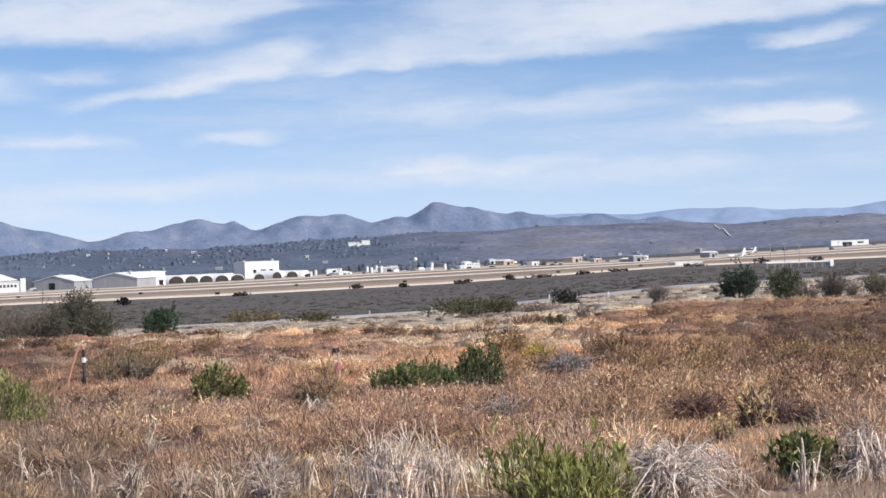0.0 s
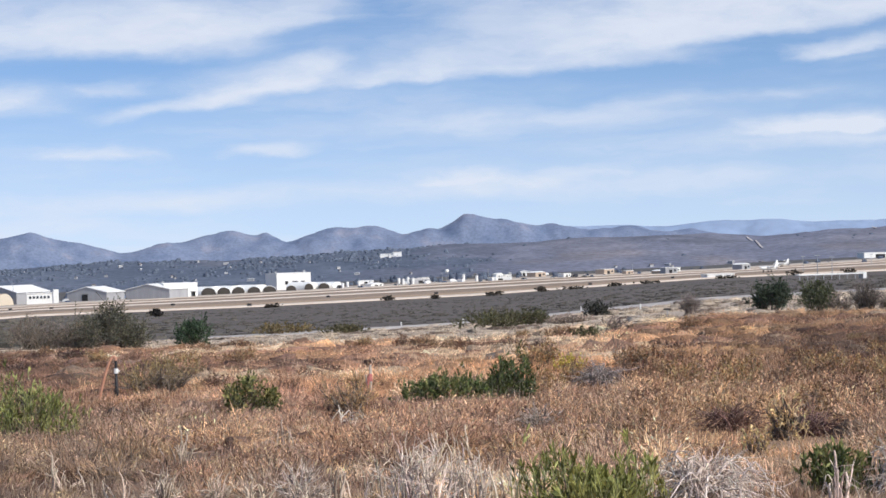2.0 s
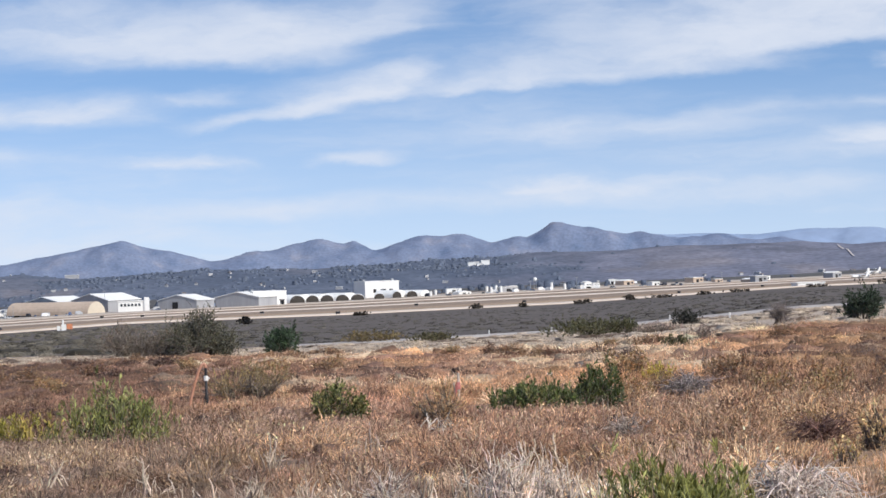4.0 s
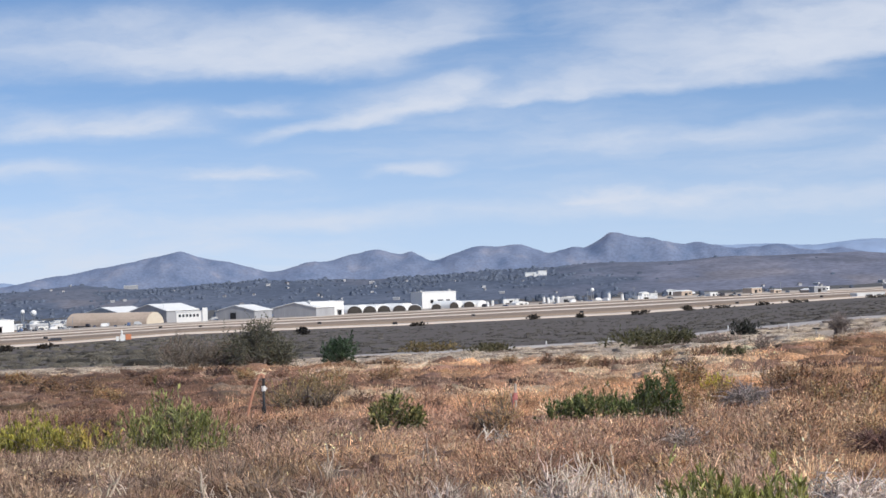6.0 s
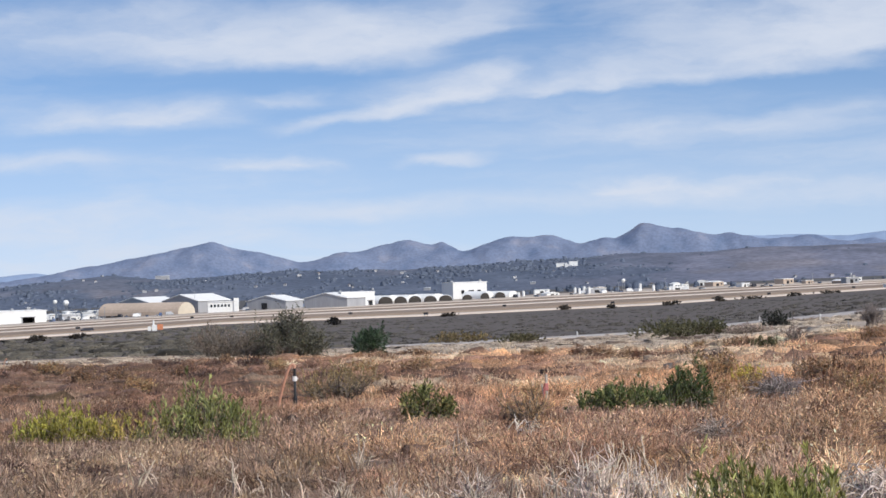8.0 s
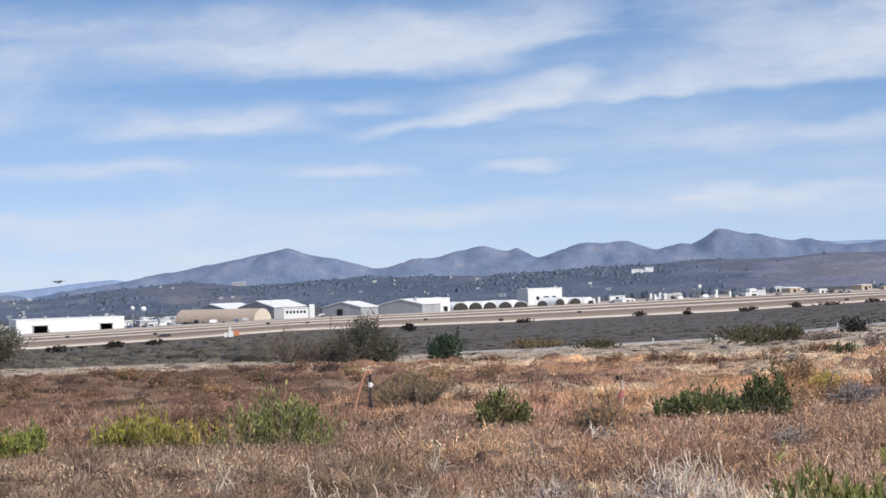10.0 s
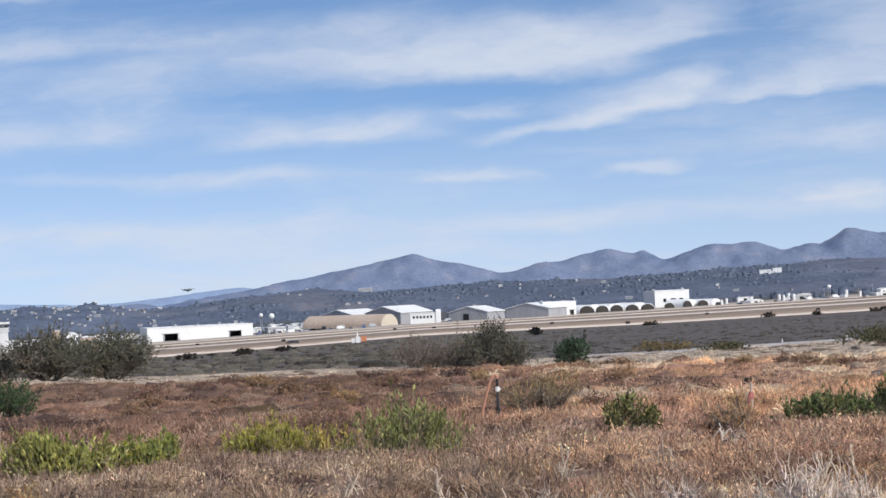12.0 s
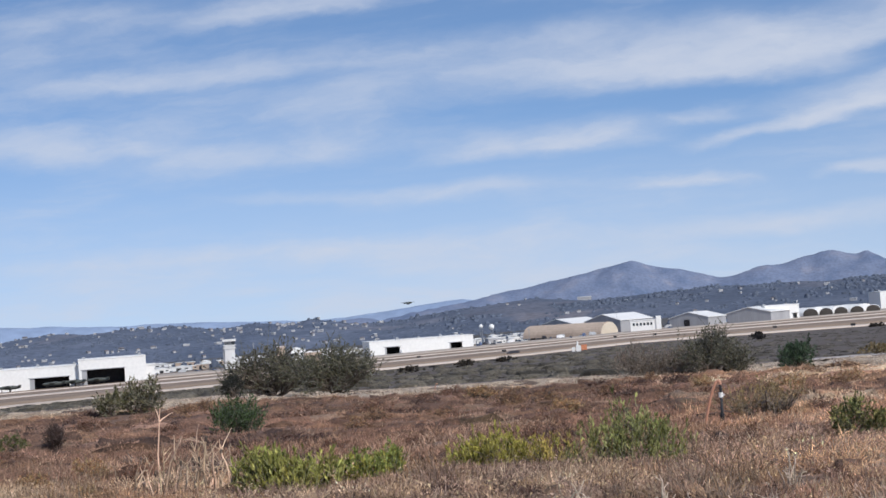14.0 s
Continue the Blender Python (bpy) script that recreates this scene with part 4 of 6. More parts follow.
for a0, k0, a1, k1, wide in [(8.24, 0.60, 8.69, 0.32, 0.05), (11.9, 0.66, 12.05, 0.54, 0.05)]:
    steps = [(a0 + (a1 - a0) * t, k0 + (k1 - k0) * t) for t in np.linspace(0, 1, 60)]
    rim = np.array([on_slope_smooth("near_hills", a + e, k) + Vector((0, 0, 1.2)) for e in (0, wide) for a, k in steps])
    tagged(new("hill_track", np_mesh("hill_track", rim, [grid_faces(2, 60)], M_DIRT)), "pale dirt track across the hillside", "track", kind="structure")
for az, k, w, h in [(-2.75, 0.44, 16, 3.2), (-2.35, 0.44, 12, 4.4), (-2.55, 0.42, 8, 2.4), (-14.9, 0.66, 20, 4)]:
    house(on_slope("near_hills", az, k) + Vector((0, 0, 2)), w, h, 12, 8, "large white building high on the wooded hillside", True, M_WHITE if az > -10 else None)

# ---- plants ----
M_BRUSH = material("dry_brush", [(0.85, 0.85, 0.85), (1.0, 1.0, 1.0), (1.15, 1.12, 1.08)], 2.0, 0.9, 0.0, 0.2, tint=True, thin=0.22, spread=0.3)
M_MOUND = material("brush_mound", [(0.7, 0.7, 0.7), (1.0, 1.0, 1.0), (1.3, 1.27, 1.2)], 1.8, 0.95, 0.12, 0.45, tint=True)
M_LEAF = material("green_leaves", [(0.85, 0.9, 0.8), (1.0, 1.0, 1.0), (1.2, 1.12, 1.0)], 2.5, 0.6, 0.0, 0.15, tint=True, thin=0.3, spread=0.4)
M_TWIG = material("dead_twigs", [(0.8, 0.8, 0.8), (1.0, 1.0, 1.0), (1.12, 1.1, 1.08)], 6.0, 0.85, 0.0, 0.2, tint=True, spread=0.3)
M_BARK = material("shrub_bark", [(0.09, 0.07, 0.055), (0.15, 0.12, 0.095)], 8.0, 0.9, 0.004, 0.25)
rng = np.random.RandomState(11)


def unit(v):
    return v / np.maximum(np.linalg.norm(v, axis=-1, keepdims=True), 1e-9)


def blades(root, way, length, width, tint, bend=0.3, flat=False):
    """Narrow tapering blades: vertex and face arrays. flat: one triangle each."""
    n = len(root)
    side = unit(np.cross(way, rng.normal(size=(n, 3))))
    tip = root + way * length[:, None] + bend * length[:, None] * rng.normal(size=(n, 3)) * (0.3, 0.3, 0.12)
    half = side * (width / 2)[:, None]
    if flat:
        v = np.stack([root - half, root + half, tip], 1).reshape(-1, 3)
        k = np.arange(n)[:, None] * 3
        return v, [k + np.array([[0, 1, 2]])], np.repeat(tint, 3, 0)
    mid = root + way * (length * 0.55)[:, None]
    v = np.stack([root - half, root + half, mid + half * 0.8, mid - half * 0.8, tip], 1).reshape(-1, 3)
    k = np.arange(n)[:, None] * 5
    return v, [k + np.array([[0, 1, 2, 3]]), k + np.array([[3, 2, 4]])], np.repeat(tint, 5, 0)


def leaves(centre, way, length, width, tint):
    """Pointed leaves folded along the midrib."""
    n = len(centre)
    side = unit(np.cross(way, rng.normal(size=(n, 3))))
    up = unit(np.cross(side, way))
    half = side * (width / 2)[:, None]
    v = np.stack([centre - way * (length * 0.5)[:, None], centre + half + up * (width * 0.18)[:, None], centre + way * (length * 0.5)[:, None], centre - half + up * (width * 0.18)[:, None]], 1).reshape(-1, 3)
    k = np.arange(n)[:, None] * 4
    return v, [k + np.array([[0, 1, 2]]), k + np.array([[0, 2, 3]])], np.repeat(tint, 4, 0)


def tubes(paths, radii, tint):
    """Three-sided stems along paths (n, s, 3) with radii (n, s)."""
    n, s, _ = paths.shape
    along = unit(np.gradient(paths, axis=1))
    a = unit(np.cross(along, np.array([0.31, 0.77, 0.55])))
    c = np.cross(along, a)
    ring = [paths + radii[..., None] * (a * math.cos(t) + c * math.sin(t)) for t in (0, 2.094, 4.189)]
    v = np.stack(ring, 2).reshape(-1, 3)
    base = (np.arange(n)[:, None] * s + np.arange(s - 1)[None]).reshape(-1, 1) * 3
    f = [base + np.array([[i, (i + 1) % 3, 3 + (i + 1) % 3, 3 + i]]) for i in range(3)]
    return v, f, np.repeat(tint, s * 3, 0)


def merge(sets):
    vs, fs, ts, k = [], {}, [], 0
    for v, f, t in sets:
        for q in f:
            fs.setdefault(q.shape[1], []).append(q + k)
        vs.append(v)
        ts.append(t)
        k += len(v)
    return np.concatenate(vs), [np.concatenate(q) for q in fs.values()], np.concatenate(ts)


def vary(colour, n, amount=0.15):
    c = np.asarray(colour, float) * np.ones((n, 3))
    return np.clip(c * (1 + amount * rng.normal(size=(n, 1))) * (1 + amount * 0.12 * rng.normal(size=(n, 3))), 0.01, 0.95)


def lobed(n, w, h, lobes, fill=0.35):
    """Places and outward ways on a crown made of several rounded lobes."""
    lobes = int(lobes * 1.5)
    side = np.linspace(-0.34, 0.34, lobes) + rng.uniform(-0.06, 0.06, lobes)
    c = np.stack([side * w, rng.uniform(-0.26, 0.26, lobes) * w, (0.24 + rng.uniform(0, 0.42, lobes) * np.cos(side * 3.2)) * h], -1)
    s = np.stack([rng.uniform(0.15, 0.26, lobes) * w, rng.uniform(0.17, 0.28, lobes) * w, rng.uniform(0.24, 0.36, lobes) * h], -1)
    k = rng.randint(0, lobes, n)
    way = unit(rng.normal(size=(n, 3)) + (0, 0, 0.25))
    p = c[k] + way * s[k] * (1 - fill * rng.rand(n, 1) ** 1.5)
    p[:, 2] = np.clip(p[:, 2], 0.02 * h, None)
    return p, way


CLEAR = []   # places where brush gives way to a plant or a post


def bush(name, az, d, w, h, colour, label, n=900, leaf=0.06, slim=0.32, upright=0.5, lobes=7, category="bush", stems=14, group="", accent=None):
    """A leafy shrub: woody stems and a crown of single leaves."""
    w, h, n, leaf = 1.22 * w, (1.28 if d < 36 else 1.22) * h, int(1.6 * n), 1.05 * leaf
    base = at(az, d, -0.04)
    root = thing(name, base, label, category, rng.uniform(0, 360), group)
    CLEAR.append((base.x, base.y, 0.5 * w))
    shoots = max(12, n // 9)
    tip, way = lobed(shoots, w, h, lobes)
    way = unit(way * (1 - upright) + np.array([0, 0, 1.0]) * upright + 0.22 * rng.normal(size=(shoots, 3)))
    stray = rng.rand(shoots) < 0.14
    tip[stray] = tip[stray] * (1 + 0.22 * rng.rand(int(stray.sum()), 1)) + 0.05 * h * rng.normal(size=(int(stray.sum()), 3))
    run = 0.26 * min(w, h) * rng.uniform(0.5, 1.4, shoots)
    foot = tip - way * run[:, None]
    foot[:, 2] = np.maximum(foot[:, 2], 0.01 * h)
    i = rng.randint(0, shoots, n)
    s_ = rng.rand(n, 1) ** 0.7
    ln = leaf * rng.uniform(0.6, 1.3, n)
    turn = unit(way[i] * 0.8 + (0.52 - 0.3 * upright) * rng.normal(size=(n, 3)))
    p = foot[i] * (1 - s_) + tip[i] * s_ + turn * (ln * 0.5)[:, None]
    p[:, 2] = np.maximum(p[:, 2], 0.02 * h)
    shoot_tint = vary(np.array(colour) * (1.58, 1.40, 1.35) * (1.3 if upright >= 0.6 else 1.0) + 0.008, shoots, 0.2)
    if accent is not None:
        k = rng.rand(shoots) < 0.38
        shoot_tint[k] = vary(np.array(accent) * 1.25, int(k.sum()), 0.15)
    tint = np.clip(shoot_tint[i] * (1 + 0.16 * rng.normal(size=(n, 1))), 0.01, 0.9)
    v, f, t = leaves(p, turn, ln, ln * slim, tint)
    piece("crown", np_mesh("crown", v, f, M_LEAF, t), root)
    bough = min(stems, 9)
    k = np.linspace(0, 1, 5)[None, :, None]
    heads = foot[rng.randint(0, shoots, bough)] * (0.8, 0.8, 0.75)
    start = rng.normal(size=(bough, 3)) * (0.04 * w, 0.04 * w, 0)
    path = start[:, None] * (1 - k) + heads[:, None] * k ** (0.8, 0.8, 1.2) + 0.03 * w * rng.normal(size=(bough, 5, 3)) * k
    thick = np.linspace(0.022, 0.009, 5)[None] * (0.35 + h) * rng.uniform(0.7, 1.3, (bough, 1))
    v, f, t = tubes(path[:1], thick[:1] * 1.4, vary((0.16, 0.13, 0.105), 1))
    piece("trunk", np_mesh("trunk", v, f, M_TWIG, t), root)
    wood = [tubes(path[1:], thick[1:], vary((0.16, 0.13, 0.105), bough - 1))]
    fine = foot[rng.randint(0, shoots, 3 * stems)]
    near_ = np.argmin(((fine[:, None] - path[None, :, 3]) ** 2).sum(-1), 1)
    root_at = path[near_, rng.randint(1, 4, len(fine))]
    limb = root_at[:, None] * (1 - k) + fine[:, None] * k + 0.025 * w * rng.normal(size=(len(fine), 5, 3)) * np.sin(k * math.pi)
    wood.append(tubes(limb, np.linspace(0.009, 0.004, 5)[None] * (0.4 + h) * np.ones((len(fine), 1)), vary((0.19, 0.155, 0.125), len(fine))))
    twig = np.stack([foot, (foot + tip) / 2 + 0.03 * run[:, None] * rng.normal(size=foot.shape), tip], 1)
    wood.append(tubes(twig, np.linspace(0.0045, 0.002, 3)[None] * (0.5 + h) * np.ones((shoots, 1)), np.clip(shoot_tint * 0.6 + 0.07, 0, 0.6)))
    v, f, t = merge(wood)
    tagged(piece("twig_mass", np_mesh("twig_mass", v, f, M_TWIG, t), root), kind="stuff")
    return root


def dead_shrub(az, d, w, h, colour, label, n=150, droop=0.0, thick=0.0045, forks=3, name="dead_shrub", lean=0.5, spread=0.09, heads=0):
    """A leafless shrub: forked bare stems from one base."""
    root = thing(name, at(az, d, -0.03), label, "dead shrub", rng.uniform(0, 360))
    k = np.linspace(0, 1, 7)[None, :, None]
    out = rng.normal(size=(n, 2))
    out = out / np.linalg.norm(out, axis=1, keepdims=True) * (rng.rand(n, 1) ** 0.6) * w * 0.5
    start = np.c_[rng.normal(size=(n, 2)) * spread * w, np.zeros(n)]
    out = out * 0.6 + start[:, :2] if spread > 0.15 else out
    end = np.c_[out, h * rng.uniform(0.45, 1.05, n) * (1 - 0.35 * (np.linalg.norm(out, axis=1) / (w * 0.5)) ** 2)]
    path = start[:, None] * (1 - k) + end[:, None] * k
    path[..., 2] += lean * h * 0.5 * (np.sin(k[..., 0] * math.pi)) * rng.uniform(0.2, 1, (n, 1))
    if droop > 0.6:
        path[..., 2] -= 0.45 * end[:, None, 2] * k[..., 0] ** 2
    if droop:
        path[..., :2] *= 1 + 0.25 * k
        path[..., 2] -= droop * h * (k[..., 0] ** 3) * rng.uniform(0.2, 1.2, (n, 1))
        path[..., 2] = np.maximum(path[..., 2], 0.01)
    path += (0.034 if droop > 0.6 else 0.026) * w * np.cumsum(rng.normal(size=(n, 7, 3)), 1) * k
    m = n * forks
    i, j = rng.randint(0, n, m), rng.randint(2, 6, m)
    s = path[i, j]
    way = unit(path[i, j + 1] - path[i, j] + (0.13 if droop > 0.6 else 0.06) * w * rng.normal(size=(m, 3)))
    q = np.linspace(0, 1, 4)[None, :, None]
    small = s[:, None] + way[:, None] * q * ((0.34 if droop > 0.6 else 0.22) * h * rng.uniform(0.4, 1.3, (m, 1, 1))) + 0.02 * w * np.cumsum(rng.normal(size=(m, 4, 3)), 1) * q
    bough = np.arange(n) if n <= 24 else np.minimum(np.arange(n), 16)   # single stems, then the fine rest
    r0, r1 = thick * np.linspace(1.5, 0.45, 7)[None] * rng.uniform(0.6, 1.5, (n, 1)), thick * np.linspace(0.7, 0.25, 4)[None] * np.ones((m, 1))
    for g in range(min(bough.max() + 1, 17)):
        a = bough == g
        if n > 24 and g == 16:
            continue
        v, f, t = tubes(path[a], r0[a], vary(colour, a.sum(), 0.22))
        piece("stem", np_mesh("stem", v, f, M_TWIG, t), root)
    rest = [tubes(small, r1, vary(colour, m, 0.25))] + ([tubes(path[16:], r0[16:], vary(colour, n - 16, 0.22))] if n > 24 else [])
    v, f, t = merge(rest)
    tagged(piece("twig_mass", np_mesh("twig_mass", v, f, M_TWIG, t), root), kind="stuff")
    for g in range(heads):
        bm = bmesh.new()
        bmesh.ops.create_icosphere(bm, subdivisions=1, radius=0.022, matrix=Matrix.Translation(path[g, 6 - g % 3]) @ Matrix.Diagonal((1, 1, 2.4, 1)))
        part("seed_head", bm, M_BARK, root, "dark brown seed head")
    CLEAR.append((root.location.x, root.location.y, 0.4 * w))
    return root


GREEN, YELLOW = (0.11, 0.13, 0.042), (0.30, 0.27, 0.06)
PALE_TWIG = (0.68, 0.56, 0.48)

# near green shrubs
bush("bush", 3.25, 13.4, 0.94, 0.56, (0.125, 0.138, 0.040), "green narrow-leaved shrub in dry grass", 3400, 0.075, 0.19, 0.82, 10, stems=40, accent=(0.30, 0.30, 0.11))
bush("bush", 10.75, 14.6, 0.5, 0.5, (0.06, 0.085, 0.03), "dark green shrub tangled with dead twigs", 900, 0.07, 0.3, 0.6, 5, stems=20, accent=(0.2, 0.2, 0.08))
bush("bush", -1.6, 34.4, 1.3, 0.52, (0.06, 0.085, 0.03), "low spreading green shrub among dry brush", 1500, 0.075, 0.32, 0.6, 8, accent=(0.2, 0.2, 0.08))
bush("bush", -0.2, 34.2, 1.2, 0.56, (0.06, 0.085, 0.03), "low spreading green shrub among dry brush", 1500, 0.075, 0.32, 0.6, 8, accent=(0.2, 0.2, 0.08))
bush("bush", 0.95, 33.3, 0.72, 0.80, (0.045, 0.065, 0.025), "upright dark green shrub among dry brush", 1500, 0.075, 0.32, 0.6, 6, accent=(0.1, 0.12, 0.04))
bush("bush", -6.87, 32.3, 0.95, 0.66, (0.075, 0.092, 0.032), "rounded green shrub among brown brush", 1500, 0.07, 0.35, 0.5, 7, accent=(0.30, 0.28, 0.11))
bush("bush", -13.8, 27.9, 1.35, 0.80, GREEN, "bright green upright shrub with yellow stems", 2000, 0.085, 0.22, 0.85, 8, accent=(0.3, 0.3, 0.12))
bush("bush", -17.6, 29.6, 1.1, 0.64, (0.2, 0.2, 0.045), "yellow-green low shrub among dry brush", 1300, 0.075, 0.25, 0.8, 7, accent=YELLOW)
bush("bush", -18.5, 29.8, 0.85, 0.54, (0.17, 0.18, 0.045), "yellow-green low shrub among dry brush", 900, 0.075, 0.25, 0.8, 6, accent=YELLOW)
bush("bush", -16.2, 29.7, 0.8, 0.52, (0.24, 0.21, 0.06), "yellowing low shrub among dry brush", 700, 0.07, 0.25, 0.8, 6, accent=YELLOW)
bush("bush", -21.2, 29.0, 0.6, 0.48, (0.11, 0.15, 0.04), "small green shrub among brown brush", 700, 0.07, 0.3, 0.7, 5, accent=YELLOW)
bush("bush", -24.4, 26.7, 1.35, 0.72, (0.14, 0.15, 0.042), "bright green leafy shrub among dry brush", 2300, 0.09, 0.3, 0.7, 8, accent=(0.3, 0.3, 0.09))
bush("bush", -21.75, 28.0, 0.85, 0.48, (0.12, 0.15, 0.04), "small bright green shrub among dry brush", 1000, 0.08, 0.3, 0.7, 6, accent=YELLOW)
bush("bush", -32.5, 60, 1.2, 0.6, (0.09, 0.11, 0.04), "low olive shrub among dry brush", 700, 0.08, 0.4, 0.5, 6)
bush("bush", -25.53, 61, 1.95, 1.35, (0.035, 0.065, 0.022), "round dense dark green shrub", 2400, 0.08, 0.4, 0.4, 9, accent=(0.07, 0.11, 0.04))
bush("bush", -9.6, 44.5, 1.75, 1.1, (0.21, 0.17, 0.075), "thin yellow-brown shrub among dry brush", 1300, 0.05, 0.4, 0.5, 9, stems=60)
bush("bush", -3.9, 30.5, 0.9, 0.75, (0.36, 0.26, 0.14), "thin straw-coloured dry shrub", 800, 0.05, 0.35, 0.5, 8, stems=50)
bush("bush", 2.76, 46, 0.8, 0.5, (0.32, 0.28, 0.07), "yellow flowering low shrub", 700, 0.06, 0.35, 0.7, 6)
bush("bush", 9.3, 20.5, 0.42, 0.6, (0.46, 0.37, 0.2), "golden dry shrub with pale seed heads", 420, 0.035, 0.5, 0.5, 7, stems=50)
bush("bush", 8.3, 18.5, 0.3, 0.42, (0.46, 0.37, 0.2), "golden dry shrub with pale seed heads", 260, 0.035, 0.5, 0.5, 6, stems=40)
# shrubs and small trees at the field's edge
bush("shrub", -8.5, 107, 2.5, 1.75, (0.035, 0.065, 0.035), "dense round dark green shrub at the field edge", 3000, 0.14, 0.45, 0.4, 9)
bush("shrub", -11.0, 107, 3.7, 2.7, (0.074, 0.078, 0.050), "tall open olive-grey shrub at the field edge", 5000, 0.12, 0.42, 0.25, 12, stems=70)
bush("shrub", -12.1, 110, 2.8, 1.75, (0.12, 0.105, 0.08), "thin grey leafless-looking shrub", 2800, 0.10, 0.35, 0.5, 9, stems=80)
bush("shrub", -13.1, 130, 4.4, 2.2, (0.14, 0.125, 0.10), "pale grey twiggy shrub at the field edge", 3300, 0.11, 0.35, 0.5, 11, stems=90)
bush("shrub", 0.82, 150, 5.6, 1.55, (0.075, 0.08, 0.04), "wide low olive-green shrub on pale ground", 3000, 0.18, 0.45, 0.4, 14)
bush("shrub", 1.9, 150, 1.9, 1.0, (0.08, 0.085, 0.05), "low olive-green shrub on pale ground", 900, 0.16, 0.45, 0.4, 7)
bush("shrub", 3.74, 158, 2.5, 1.15, (0.03, 0.035, 0.03), "dark rounded shrub on pale ground", 1500, 0.16, 0.45, 0.4, 8)
bush("shrub", -4.06, 170, 4.0, 0.85, (0.09, 0.09, 0.05), "low flat olive shrub on pale ground", 1400, 0.18, 0.45, 0.4, 10)
bush("shrub", -5.9, 185, 5.0, 1.2, (0.14, 0.12, 0.06), "wide yellowish-olive shrub among dry brush", 1500, 0.2, 0.45, 0.4, 10)
bush("shrub", 2.72, 136, 3.4, 0.75, (0.22, 0.19, 0.165), "pale grey-brown low thicket among dry brush", 1200, 0.12, 0.35, 0.5, 10, stems=60)
bush("shrub", 3.39, 80, 1.1, 0.7, (0.09, 0.095, 0.05), "small olive shrub in brown brush", 800, 0.09, 0.4, 0.5, 7)
bush("shrub", 4.2, 90, 1.3, 0.8, (0.2, 0.17, 0.15), "grey twiggy shrub in brown brush", 600, 0.09, 0.35, 0.5, 7, stems=50)
bush("tree", 8.98, 115, 2.4, 2.0, (0.03, 0.05, 0.03), "small dense dark green tree", 3200, 0.14, 0.45, 0.35, 10, "tree", 20)
bush("tree", 10.35, 108, 2.1, 1.85, (0.055, 0.07, 0.035), "small green tree with broken crown", 2400, 0.13, 0.45, 0.4, 9, "tree", 24)
bush("tree", 10.95, 106, 1.3, 1.3, (0.17, 0.15, 0.135), "small grey twiggy tree among dry brush", 600, 0.09, 0.35, 0.5, 7, "tree", 70)
dead_shrub(11.72, 102, 2.2, 1.85, (0.17, 0.145, 0.13), "bare grey branching small tree", 170, 0, 0.014, 6, "bare_tree", 0.2)
dead_shrub(6.5, 123, 1.8, 1.45, (0.24, 0.20, 0.18), "bare grey branching shrub on pale ground", 150, 0, 0.013, 6, "bare_tree", 0.2)
bush("shrub", 12.95, 104, 1.9, 1.5, (0.12, 0.115, 0.08), "grey-green open shrub at the field edge", 1300, 0.11, 0.4, 0.5, 9, stems=50)
bush("shrub", 12.3, 108, 1.3, 1.1, (0.2, 0.18, 0.16), "pale grey twiggy shrub among dry brush", 600, 0.1, 0.35, 0.5, 7, stems=50)
bush("tree", -24.45, 150, 6.6, 4.2, (0.080, 0.082, 0.050), "wide olive-brown small tree with open crown", 5200, 0.16, 0.45, 0.15, 13, "tree", 80)
bush("tree", -22.6, 146, 6.6, 4.1, (0.078, 0.084, 0.050), "wide olive small tree with open crown", 5400, 0.16, 0.45, 0.15, 13, "tree", 80)
bush("tree", -25.7, 148, 1.8, 2.2, (0.025, 0.03, 0.025), "dark dense shrub beside olive trees", 1100, 0.17, 0.45, 0.4, 6, "tree")
bush("shrub", -28.55, 92, 2.3, 1.85, (0.085, 0.085, 0.045), "olive shrub with pale leaf clusters", 1700, 0.13, 0.45, 0.4, 9, accent=(0.2, 0.19, 0.12))
bush("shrub", -29.4, 91, 1.6, 1.2, (0.075, 0.08, 0.04), "olive shrub with pale leaf clusters", 1200, 0.13, 0.45, 0.4, 7, accent=(0.24, 0.22, 0.15))
dead_shrub(-31.1, 58, 0.9, 0.95, (0.10, 0.07, 0.06), "dark bare bush in brown brush", 140, 0, 0.009, 5)
bush("shrub", -9.73, 648, 4.4, 2.7, (0.025, 0.025, 0.025), "single dark bush on the flats", 400, 0.7, 0.6, 0.3, 6)
for az, d, w, h in [(-2.78, 870, 8, 2.2), (-1.3, 850, 5, 1.8), (0.6, 840, 9, 1.9), (2.0, 880, 7, 2.2), (3.0, 900, 12, 1.6), (4.3, 910, 6, 1.4), (5.3, 920, 12, 1.3), (7.6, 960, 10, 1.4), (-6.2, 810, 6, 1.6), (9.6, 1000, 8, 2.5), (-20.3, 560, 6, 1.8), (-18.6, 600, 7, 2.0), (-17.4, 640, 6, 1.6), (11.2, 1000, 9, 2.5)]:
    bush("shrub", az, d, w, h, (0.045, 0.042, 0.035), "dark low shrub at the taxiway edge", 260, 0.8, 0.6, 0.3, 7, group="taxiway shrubs", stems=6)

